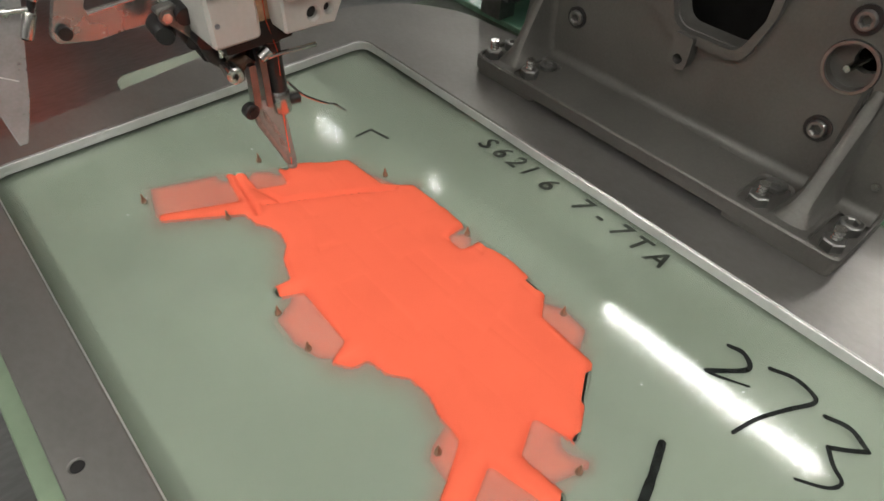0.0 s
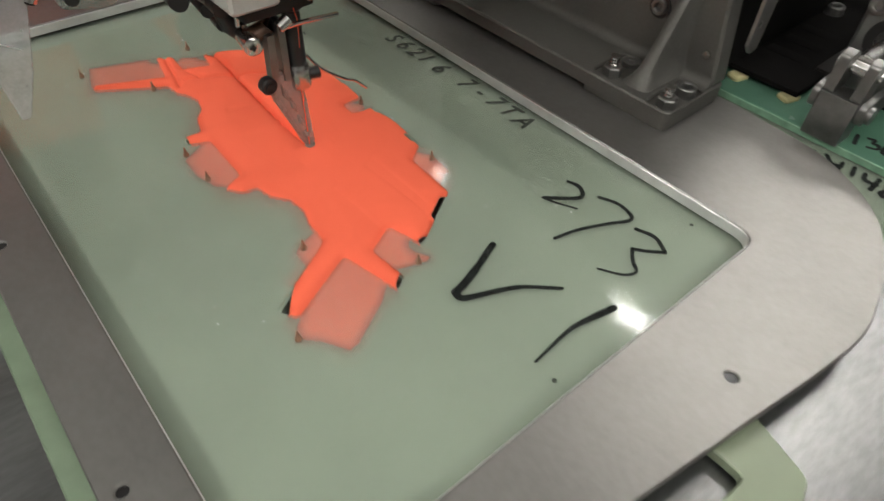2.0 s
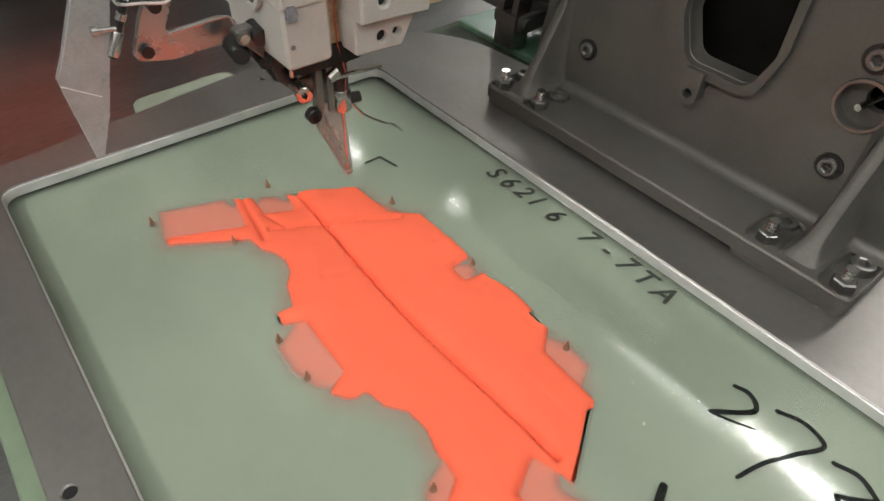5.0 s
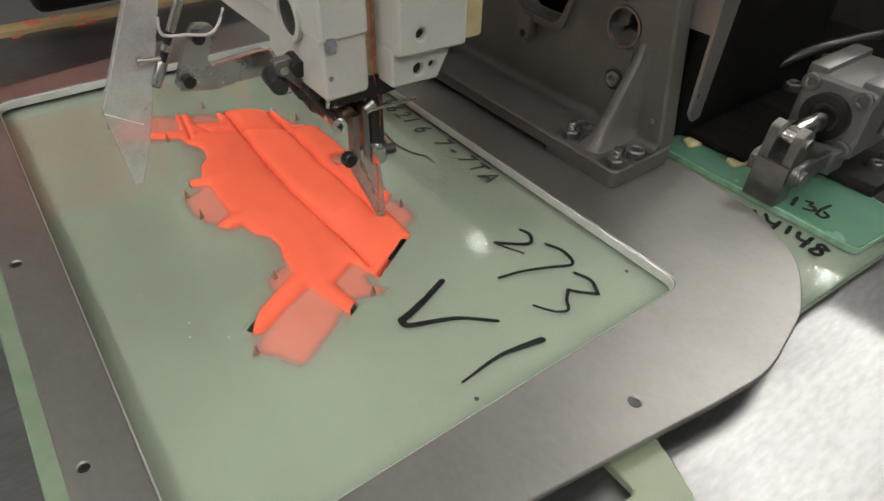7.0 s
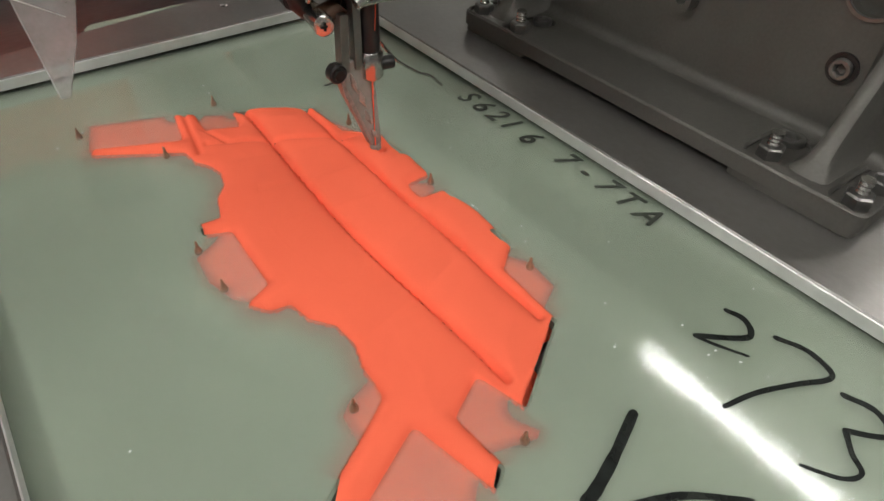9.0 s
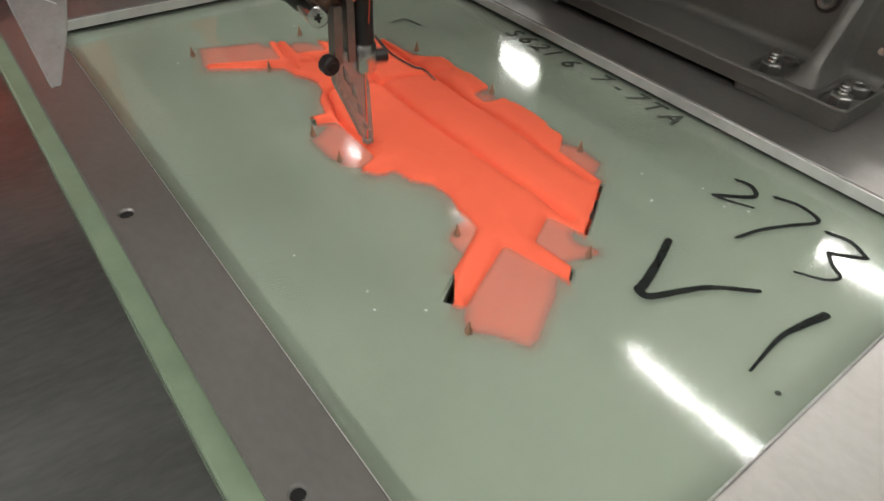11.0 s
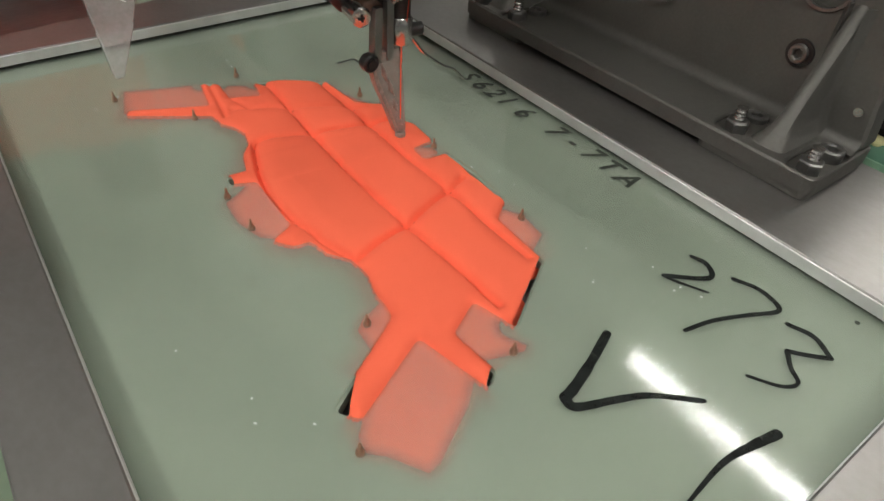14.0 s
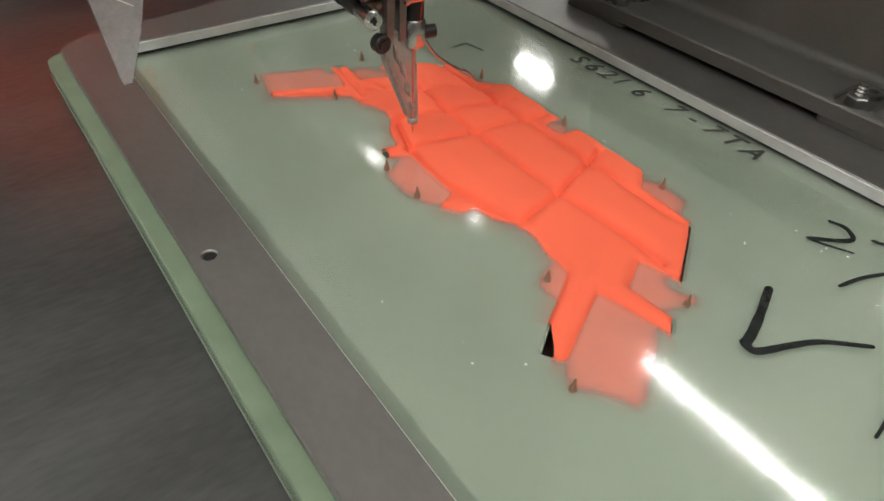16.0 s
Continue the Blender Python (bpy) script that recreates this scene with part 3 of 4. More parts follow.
def dense(points, step=0.001):
    pts = curve_points([Vector((x / 1000, y / 1000)) for x, y in points], 30)
    out, left = [pts[0]], step
    for a, b in zip(pts, pts[1:]):
        d = (b - a).length
        while d >= left > 0:
            a = a + (b - a).normalized() * left
            out.append(a)
            d -= left
            left = step
        left -= d
    return out


LINES = {k: dense(v) for k, v in SEAMS.items()}
OLD_LINES = [dense(v) for v in OLD_SEAMS]


def seg_dist(P, loop, closed=True):
    """Distance of each row of P from a polyline, and the nearest point on it."""
    best, near = np.full(len(P), 9.0), P.copy()
    L = np.array([(p[0], p[1]) for p in loop])
    ends = list(zip(L, np.roll(L, -1, 0))) if closed else list(zip(L[:-1], L[1:]))
    for a, b in ends:
        ab = b - a
        t = np.clip(((P - a) @ ab) / max(ab @ ab, 1e-12), 0, 1)
        q = a + t[:, None] * ab
        d = np.hypot(*(P - q).T)
        m = d < best
        best[m], near[m] = d[m], q[m]
    return best, near


def inside(P, loop):
    c = np.zeros(len(P), bool)
    for (x0, y0), (x1, y1) in zip(loop, loop[1:] + loop[:1]):
        if y0 == y1:
            continue
        c ^= ((y0 > P[:, 1]) != (y1 > P[:, 1])) & (P[:, 0] < (x1 - x0) * (P[:, 1] - y0) / (y1 - y0) + x0)
    return c


def height(P, upto=99):
    """The upper side of the padded cloth, pressed in along the seams sewn before number upto."""
    s = seg_dist(P, HOLE)[0] * np.where(inside(P, HOLE), 1, -1)
    k = np.clip(s / 0.0045, 0, 1)
    h = -0.0016 + 0.0027 * np.sqrt(np.clip(k * (2 - k), 0, 1)) + 0.0018 * np.clip(s / 0.014, 0, 1)
    h = np.where(s < 0, -0.0017, h)
    rip = 0.00010 * np.sin(P[:, 0] * 210 + 2 * np.sin(P[:, 1] * 90)) * np.sin(P[:, 1] * 170 + 1.3)
    h = h + np.where(s > 0.003, rip, 0)
    body = np.clip(s / 0.002, 0, 1)
    for ln in OLD_LINES:
        d = seg_dist(P, ln[::3], False)[0]
        h = h - body * (0.0018 * np.exp(-(d / 0.0013) ** 2) + 0.0010 * np.exp(-(d / 0.0045) ** 2))
    for ln in list(LINES.values())[:upto]:
        d = seg_dist(P, ln[::3], False)[0]
        h = h - body * (0.0030 * np.exp(-(d / 0.0011) ** 2) + 0.0017 * np.exp(-(d / 0.0042) ** 2))
    return h


GLOW_REACH = 0.008   # how far the cloth's orange glow is painted under the sheet round the opening


def cloth_surface(step=0.0008):
    xs, ys = np.arange(-0.010, 0.130, step), np.arange(-0.028, 0.270, step)
    gx, gy = np.meshgrid(xs, ys, indexing="ij")
    P = np.stack([gx.ravel(), gy.ravel()], 1)
    in_cloth, in_hole = inside(P, CLOTH), inside(P, HOLE)
    d_hole, rim = seg_dist(P, HOLE)
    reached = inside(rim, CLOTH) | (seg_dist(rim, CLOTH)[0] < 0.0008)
    glow_rim = ~in_hole & reached & (d_hole < GLOW_REACH)
    ins = (in_cloth | glow_rim).reshape(gx.shape)
    use = ins[:-1, :-1] | ins[1:, :-1] | ins[:-1, 1:] | ins[1:, 1:]
    keep = np.zeros(gx.shape, bool)
    for dx in (0, 1):
        for dy in (0, 1):
            keep[dx:dx + use.shape[0], dy:dy + use.shape[1]] |= use
    Q = P.copy()
    out = keep.ravel() & ~ins.ravel() & in_hole
    Q[out] = seg_dist(P[out], CLOTH)[1]
    idx = np.full(len(P), -1)
    sel = np.flatnonzero(keep.ravel())
    idx[sel] = np.arange(len(sel))
    H = height(Q[sel])
    idx = idx.reshape(gx.shape)
    i, j = np.nonzero(use)
    faces = np.stack([idx[i, j], idx[i + 1, j], idx[i + 1, j + 1], idx[i, j + 1]], 1)
    me = bpy.data.meshes.new("cloth")
    me.from_pydata(np.column_stack([Q[sel], H]).tolist(), [], faces.tolist())
    me.polygons.foreach_set("use_smooth", [True] * len(me.polygons))
    # The margin fades out as if blurred by the sheet; halo paints the glow.
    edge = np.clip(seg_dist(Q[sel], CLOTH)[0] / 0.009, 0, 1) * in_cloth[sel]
    halo = np.clip(1 - d_hole[sel] / GLOW_REACH, 0, 1) ** 1.3 * reached[sel] * 0.36
    cover_alpha = np.where(in_hole[sel], 1.0, np.maximum(edge * edge * (3 - 2 * edge), halo))
    at = me.attributes.new("cover_alpha", "FLOAT", "POINT")
    at.data.foreach_set("value", cover_alpha.astype(np.float32))
    return me


cloth = thing("quilted_cloth_panel", "fluorescent orange padded cloth panel being quilted, held in the green template", "cloth panel")
part("cover", cloth_surface(), SOFT_RIM, cloth)


ACROSS = (-0.0128, -0.0112, -0.0085, -0.0060, -0.0036, -0.0018, 0, 0.0018, 0.0036, 0.0060, 0.0085, 0.0112, 0.0128)


def ridge(line, i, n, seam, lift):
    """A short length of padding that still stands level where a seam will be pressed in; it ends at the opening's edge."""
    bm = bmesh.new()
    rows = []
    last = len(line) - 1
    first_k, last_k = (-9 if i == 0 else -1), (n + 9 if i + n >= last else n + 1)
    for k in range(first_k, last_k + 1):
        j = min(max(i + k, 0), last)
        a, b = line[max(j - 1, 0)], line[min(j + 1, last)]
        d = (b - a).normalized()
        nrm = Vector((-d.y, d.x))
        mid = line[j] + d * (0.001 * (i + k - j))
        fine = np.arange(0, 0.0129, 0.0004)
        if not inside(np.array([[*mid]]), HOLE)[0]:
            if 0 <= k <= n:
                rows.append(None)
            continue
        reach = []
        for sgn in (-1, 1):
            ok = inside(np.array([[*(mid + nrm * (sgn * w))] for w in fine]), HOLE)
            reach.append(fine[-1] if ok.all() else fine[max(int(np.argmin(ok)) - 1, 0)])
        W = [max(-reach[0], min(reach[1], w)) + 1e-6 * q for q, w in enumerate(ACROSS)]
        P = np.array([[*(mid + nrm * w)] for w in W])
        H = height(P, seam) + lift
        H[0] -= 0.0004
        H[-1] -= 0.0004
        rows.append([bm.verts.new((*p, h)) for p, h in zip(P, H)])
    for ra, rb in zip(rows, rows[1:]):
        if ra is None or rb is None:
            continue
        for k in range(len(ACROSS) - 1):
            bm.faces.new((ra[k], ra[k + 1], rb[k + 1], rb[k]))
    return bm


RIDGES = []
for si, (key, line) in enumerate(LINES.items()):
    axis, places, seconds = SEWN[key]
    order = np.argsort(places)
    for i in range(0, len(line) - 1, 5):
        n = min(5, len(line) - 1 - i)
        mid = np.array([[*line[i + n // 2]]])
        if seg_dist(mid, HOLE)[0][0] < 0.001 or not inside(mid, HOLE)[0]:
            continue
        when = float(np.interp(line[i + n // 2][axis] * 1000, np.array(places)[order], np.array(seconds)[order]))
        ob = part("padding_ridge", ridge(line, i, n, si, 0.00004 + 0.00002 * si + 0.000008 * ((i // 5) % 2)), ORANGE, cloth)
        RIDGES.append((ob, when))


def stitches(line):
    bm = bmesh.new()
    P = np.array([[*p] for p in line])
    H = height(P)
    ok = inside(P, HOLE)
    for i in range(1, len(line) - 3, 4):
        if not ok[i]:
            continue
        a, b = line[i], line[min(i + 2, len(line) - 1)]
        za, zb = H[i] + 0.00005, H[min(i + 2, len(line) - 1)] + 0.00005
        r = rod([(*a, za - 0.0003), (*(a * 0.7 + b * 0.3), za + 0.0001), (*(a * 0.3 + b * 0.7), zb + 0.0001), (*b, zb - 0.0003)], 0.00022, 6)
        me = bpy.data.meshes.new("tmp")
        r.to_mesh(me)
        r.free()
        bm.from_mesh(me)
        bpy.data.meshes.remove(me)
    return bm


for ln in list(LINES.values()) + OLD_LINES[:1]:
    tagged(part("stitching", stitches(ln), THREAD, cloth, "row of darker orange stitches"), kind="stuff")

# ---- the carriage bracket ----
bracket = thing("carriage_bracket", "dark grey cast alloy bracket bolted onto the aluminium clamp frame", "bracket")
BZ = FRAME_Z + 0.0003
FOOT_TOP, POCKET_Z, WEB_X = 0.0205, 0.0182, 0.2585
FX0, FX1, FY0, FY1 = 0.2180, 0.2715, -0.0115, 0.2300
FOOT = rounded([(FX0, FY0), (FX1, FY0), (FX1, FY1), (FX0, FY1)], 0.005, 4)
STUDS = ((0.2300, 0.0354), (0.2274, -0.0036), (0.2275, 0.2222), (0.2275, 0.1905))


def pocket(nx, ny):
    x1 = nx + (0.0275 if ny < 0.02 or ny > 0.2 else 0.0215)
    y0, y1 = max(ny - 0.0088, FY0 - 0.002), min(ny + 0.0088, FY1 - 0.0012)
    if y0 < FY0:
        y0 = FY0 + 0.0012
    return rounded([(nx - 0.0080, y0), (x1, y0), (x1, y1), (nx - 0.0080, y1)], 0.0055, 4)


def gusset(y, z0, z1, x0, x1):
    """A triangular rib whose foot and back flare out into the plates that it stiffens."""
    bm = bmesh.new()
    rings = []
    for k in range(15):
        u = k / 14
        xf = x0 + (x1 - x0) * u - 0.0035 * math.exp(-u * 11)
        h = 0.0036 + 0.0052 * math.exp(-u * 10)
        half = [(x1 + 0.0005, h + 0.0038), (x1 - 0.0014, h + 0.0016), (x1 - 0.0042, h + 0.0002), (xf + 0.0034, h), (xf + 0.0011, h * 0.82), (xf, h * 0.35)]
        half = [(min(px, x1 + 0.0005), ph) for px, ph in half]
        ring = [(px, ph) for px, ph in half] + [(px, -ph) for px, ph in half[::-1]]
        rings.append([bm.verts.new((px, y + py, z0 + (z1 - z0) * u)) for px, py in ring])
    for ra, rb in zip(rings, rings[1:]):
        for k in range(len(ra)):
            bm.faces.new((ra[k], ra[(k + 1) % len(ra)], rb[(k + 1) % len(ra)], rb[k]))
    bm.faces.new(rings[0])
    bm.faces.new(rings[-1])
    return bm


part("base_plate", joined(slab([FOOT, *[pocket(*n) for n in STUDS]], POCKET_Z - 0.0002, FOOT_TOP, 0.0010), slab([FOOT], BZ + 0.0038, POCKET_Z),
                          slab([rounded([(FX0 + 0.001, FY0 + 0.001), (FX1, FY0 + 0.001), (FX1, 0.0465), (FX0 + 0.001, 0.0465)], 0.004, 3)], BZ, BZ + 0.0039),
                          slab([rounded([(FX0 + 0.001, 0.1785), (FX1, 0.1785), (FX1, FY1 - 0.001), (FX0 + 0.001, FY1 - 0.001)], 0.004, 3)], BZ, BZ + 0.0039)),
     CAST, bracket)
WEB = rounded([(-0.0110, FOOT_TOP - 0.001), (0.2295, FOOT_TOP - 0.001), (0.2100, 0.148), (0.0070, 0.148)], 0.004, 4)
BIGHOLE = rounded([(0.0745, 0.0900), (0.0825, 0.0705), (0.1190, 0.0705), (0.1270, 0.0920), (0.1270, 0.136), (0.0745, 0.136)], 0.010, 6)
BORE = (0.0330, 0.0832)
part("web", turned(slab([WEB, BIGHOLE, circle(*BORE, 0.0112, 32)], -0.2710, -WEB_X, 0.0015), Matrix.Rotation(math.pi, 4, "Z") @ SIDEWAYS @ Matrix.Diagonal((-1, 1, 1, 1))), CAST, bracket)
part("fillet", turned(slab([[(WEB_X - 0.0060, FOOT_TOP - 0.0005)] + [(WEB_X - 0.006 * (1 - math.sin(a * math.pi / 20)), FOOT_TOP + 0.0055 - 0.0056 * math.cos(a * math.pi / 20)) for a in range(1, 11)] + [(WEB_X + 0.0004, FOOT_TOP - 0.0005)]], -FY1 + 0.002, -FY0 - 0.002), UPRIGHT), CAST, bracket)
RIM_L = rounded([(0.0700, 0.0930), (0.0785, 0.0655), (0.1215, 0.0655), (0.1375, 0.0800), (0.1375, 0.142), (0.0700, 0.142)], 0.013, 6)
part("opening_rim", turned(slab([RIM_L, BIGHOLE], WEB_X - 0.0042, WEB_X + 0.0003), SIDEWAYS), CAST, bracket, "raised rim round the opening")
for gy in (0.0168, 0.2075):
    part("gusset", gusset(gy, FOOT_TOP - 0.0004, 0.0785, 0.2270, WEB_X), CAST, bracket)
lug = part("lug", turned(slab([rounded([(0.1045, 0.0510), (0.1160, 0.0510), (0.1160, 0.070), (0.1045, 0.070)], [0.0055, 0.0055, 0.002, 0.002], 6), circle(0.11025, 0.0568, 0.0028)], WEB_X - 0.0075, WEB_X + 0.0003, 0.0008), SIDEWAYS), CAST, bracket, "small drilled lug")
part("lug_hole", turned(slab([circle(0.11025, 0.0568, 0.0029)], WEB_X - 0.0012, WEB_X - 0.0002), SIDEWAYS), BLACK, lug)
bore = part("bore_cup", turned(slab([circle(BORE[0], BORE[1], 0.0113, 32), circle(BORE[0] - 0.0042, BORE[1] + 0.0030, 0.0062, 28)], WEB_X + 0.0060, WEB_X + 0.0110), SIDEWAYS), CAST, bracket, "recessed cup with a dark bore")
part("bore_ring", turned(slab([circle(*BORE, 0.0122, 32), circle(*BORE, 0.0108, 32)], WEB_X - 0.0012, WEB_X + 0.0005), SIDEWAYS), DULL_STEEL, bracket, "worn bright bore lip")
part("spindle", rod([(0.285, BORE[0] - 0.005, BORE[1] + 0.003), (WEB_X - 0.001, BORE[0] + 0.001, BORE[1] - 0.001)], 0.0018, 10), STEEL, bore)
SCREW = mesh_of(cap_screw(0.0062, 0.006), True)
for sy, sz in ((0.1846, 0.0501), (0.0330, 0.0512), (0.0358, 0.1042)):
    part("web_washer", turned(slab([circle(sy, sz, 0.0066, 24), circle(sy, sz, 0.0045, 24)], WEB_X - 0.0011, WEB_X + 0.0003), SIDEWAYS), BLACK, bracket, "dark counterbore ring")
    s = part("web_screw", SCREW, DULL_STEEL, bracket, "worn socket screw")
    s.matrix_basis = pose(WEB_X + 0.0030, sy, sz, 0, -90, 0) @ Matrix.Diagonal((0.74, 0.74, 1, 1))
for nx, ny in STUDS:
    nut = part("nut", hexagon(nx, ny, POCKET_Z + 0.0002, POCKET_Z + 0.0056, 0.0098), DULL_STEEL, bracket, "worn steel hexagon nut")
    thread = [(nx, ny, POCKET_Z + 0.0054 + 0.0009 * k) for k in range(8)]
    part("stud", rod(thread, 0.0028, 12, [1.0 if k % 2 else 0.84 for k in range(8)]), STEEL, nut, "threaded stud")
    s = part("cap_screw", SCREW, DULL_STEEL, bracket, "worn socket cap screw")
    s.matrix_basis = pose(nx + 0.0175, ny, POCKET_Z + 0.0002) @ Matrix.Diagonal((0.9, 0.9, 0.9 if ny < 0.02 or ny > 0.2 else 0.45, 1))
part("small_screw", turned(slab([circle(-0.0020, 0.0372, 0.0021, 14)], WEB_X - 0.0012, WEB_X + 0.0005, 0.0003), SIDEWAYS), STEEL, bracket, "small bright screw")

# ---- drive parts behind the bracket ----
PADS = []
drive = thing("drive_housing", "black vented drive cover behind the cast bracket", "machine cover")
part("block", box(0.2885, 0.46, 0.004, 0.235, 0.0110, 0.14, 0.004), BLACK_PLASTIC, drive)
part("vent_cover", box(0.312, 0.60, -0.038, 0.260, 0.0070, 0.0110, 0.0015), BLACK_PLASTIC, drive)
for k in range(3):
    part("slot", box(0.345 + 0.022 * k, 0.355 + 0.022 * k, -0.022, 0.003, 0.0105, 0.0113, 0.0003), BLACK_PLASTIC, drive, "dark vent slot")
for sx, sy in ((0.456, -0.020), (0.478, -0.023)):
    s = part("cover_screw", SCREW, DULL_STEEL, drive)
    s.matrix_basis = pose(sx, sy, 0.0109)
PAD = mat("yellow_foam", (0.60, 0.55, 0.28), rough=0.8, vary=0.15, scale=150)
for k, (fx, fy) in enumerate(((0.3035, -0.004), (0.3060, -0.036))):
    pad = slab([rounded([(fx, fy), (fx + 0.012, fy - 0.003), (fx + 0.016, fy + 0.006), (fx + 0.004, fy + 0.009)], 0.003, 3)], 0.00445, 0.0069, 0.001)
    PADS.append(tagged(part("foam_pad", pad, PAD), "small yellow foam pad stuck beside the black cover", "foam pad", "foam pads"))
cover = thing("side_cover", "upright grey sheet metal side cover with one screw hole", "machine cover")
part("panel", turned(slab([rounded([(0.2705, 0.0440), (0.2760, 0.0375), (0.2825, 0.0390), (0.2880, 0.1100), (0.2915, 0.146), (0.2730, 0.146), (0.2712, 0.1000)], 0.003, 3),
                          circle(0.2752, 0.0546, 0.0017, 12)], 0.0145, 0.0165, 0.0004), UPRIGHT), ALU, cover)
part("screw_hole", turned(slab([circle(0.2752, 0.0546, 0.0018, 12)], 0.0150, 0.0158), UPRIGHT), BLACK, cover)
part("bracket_tab", box(0.2720, 0.2850, -0.0146, 0.0060, 0.090, 0.120, 0.001), ALU, cover, "folded fixing tab behind the panel")

# ---- the clamp bar and its cylinders ----
bar = thing("clamp_bar", "glossy green resin bar with black handwritten numbers, lying on the template", "bar")
BAR = rounded([(0.2905, -0.1235), (0.333, -0.1270), (0.3485, -0.112), (0.3485, 0.346), (0.2905, 0.346)], [0.006, 0.030, 0.030, 0.01, 0.004], 10)
part("strip", slab([inset(BAR, 0.0009)], 0.0002, 0.0044, 0.0004), GREEN_BAR, bar)
# Paler resin puts the light on the bar's edge into its colour.
part("lit_edge", slab([BAR, inset(BAR, 0.0009)], 0.0002, 0.0042, 0.0003), BAR_EDGE, bar, "pale edge, the light on it put into its colour")
NUM = [([(300, -79.5), (305, -78.2), (309.5, -77.2)], 2.0), ([(311, -82.5), (312, -85.5), (308, -86), (308.5, -89), (304.5, -89.8), (302.3, -85.5)], 1.7),
       ([(318.5, -93.2), (309, -92), (303.5, -93), (303.0, -96.6), (306.6, -98), (309, -94.5)], 1.7)]
for pts, w in NUM:
    part("marker_stroke", stroke([(x / 1000, y / 1000) for x, y in pts], 1.3 * w / 1000, 0.0044), INK, bar, "black marker stroke")
NUM2 = [([(286, -74), (279, -77)], 2.0), ([(288, -80), (283, -85), (284, -90)], 2.0), ([(288, -89), (278, -90)], 2.0), ([(289, -95), (281, -97)], 2.2),
        ([(288, -101), (283, -103), (283, -109)], 2.2), ([(289, -108), (277, -108.5)], 2.2),
        ([(286, -119), (288, -115), (285, -113.5), (281, -118), (277, -117), (278, -113), (283, -115), (286, -119)], 2.2)]
for pts, w in NUM2:
    part("marker_stroke", stroke([((x - 2.5) / 1000, (y + 6.5) / 1000) for x, y in pts], 1.25 * w / 1000, 0.0), INK, template, "black marker stroke")


def clamp_cylinder():
    c = thing("clamp_cylinder", "grey pneumatic clamp with a forked steel jaw and hoses", "clamp", "pneumatic clamps")
    part("base_block", box(0.345, 0.405, -0.104, -0.030, 0.0046, 0.0130, 0.002), DARK, c)
    for sx in (0.366, 0.381):
        s = part("base_screw", SCREW, DULL_STEEL, c)
        s.matrix_basis = pose(sx, -0.092, 0.0130) @ Matrix.Diagonal((0.7, 0.7, 0.7, 1))
    body = part("body", box(0.335, 0.392, -0.0855, -0.0430, 0.0230, 0.0665, 0.005, 3), GREY_PLATE, c, "light grey alloy cylinder body")
    for ry, rz in ((-0.0485, 0.0615), (-0.080, 0.0615)):
        part("rib", box(0.338, 0.391, ry - 0.006, ry + 0.006, rz - 0.004, rz + 0.0085, 0.002), GREY_PLATE, body)
    for ry, rz in ((-0.0490, 0.0610), (-0.0795, 0.0610), (-0.0490, 0.0300), (-0.0795, 0.0300)):
        s = part("body_screw", SCREW, STEEL, body)
        s.matrix_basis = pose(0.3352, ry, rz, 0, -90, 0) @ Matrix.Diagonal((0.85, 0.85, 0.4, 1))
    part("gland", turned(slab([circle(-0.0643, 0.0455, 0.0140, 28), circle(-0.0643, 0.0455, 0.0085, 28)], 0.3305, 0.3355, 0.001), SIDEWAYS), BLACK, body)
    part("piston_rod", rod([(0.300, -0.0643, 0.0440), (0.350, -0.0643, 0.0458)], 0.0058, 18), STEEL, c, "bright piston rod")
    jaw = [(0.287, 0.0046), (0.303, 0.0046), (0.303, 0.046), (0.300, 0.0505), (0.294, 0.0505), (0.2885, 0.030)]
    part("jaw", joined(turned(slab([rounded(jaw[:2] + [(0.303, 0.030), (0.2885, 0.030)], 0.001, 2)], 0.0545, 0.0745), UPRIGHT),
                       turned(slab([rounded([(0.2885, 0.0295), (0.303, 0.0295), (0.303, 0.048), (0.298, 0.0515), (0.2915, 0.0495)], 0.003, 4)], 0.0545, 0.0600), UPRIGHT),
                       turned(slab([rounded([(0.2885, 0.0295), (0.303, 0.0295), (0.303, 0.048), (0.298, 0.0515), (0.2915, 0.0495)], 0.003, 4)], 0.0690, 0.0745), UPRIGHT)),
         DULL_STEEL, c, "forked steel jaw")
    part("upper_pin", rod([(0.2975, -0.0530, 0.0435), (0.2975, -0.0765, 0.0435)], 0.0036, 14), STEEL, c)
    part("lower_pin", rod([(0.2960, -0.0510, 0.0240), (0.2960, -0.0815, 0.0240)], 0.0048, 16), DULL_STEEL, c)
    link = rounded([(0.2900, 0.0180), (0.3020, 0.0170), (0.3320, 0.0210), (0.3320, 0.0300), (0.3020, 0.0310), (0.2900, 0.0300)], 0.005, 4)
    for y in (0.0500, 0.0750):
        part("link", turned(slab([link], y, y + 0.0040, 0.0006), UPRIGHT), DULL_STEEL, c)
    part("link_block", box(0.326, 0.344, -0.0815, -0.0480, 0.0152, 0.0300, 0.002), GREY_PLATE, c)
    for hx, dz in ((0.363, 0.0), (0.381, 0.003)):
        part("fitting", rod([(hx, -0.0880, 0.036), (hx, -0.0880, 0.050)], 0.0042, 12, [1, 0.8]), STEEL, c)
        part("hose", rod(curve_points([(hx, -0.0880, 0.046), (hx + 0.002, -0.0875, 0.075), (hx + 0.010, -0.083, 0.115), (hx + 0.026, -0.075, 0.180)]), 0.0024, 10), HOSE, c, "yellowed clear air hose")
    return c


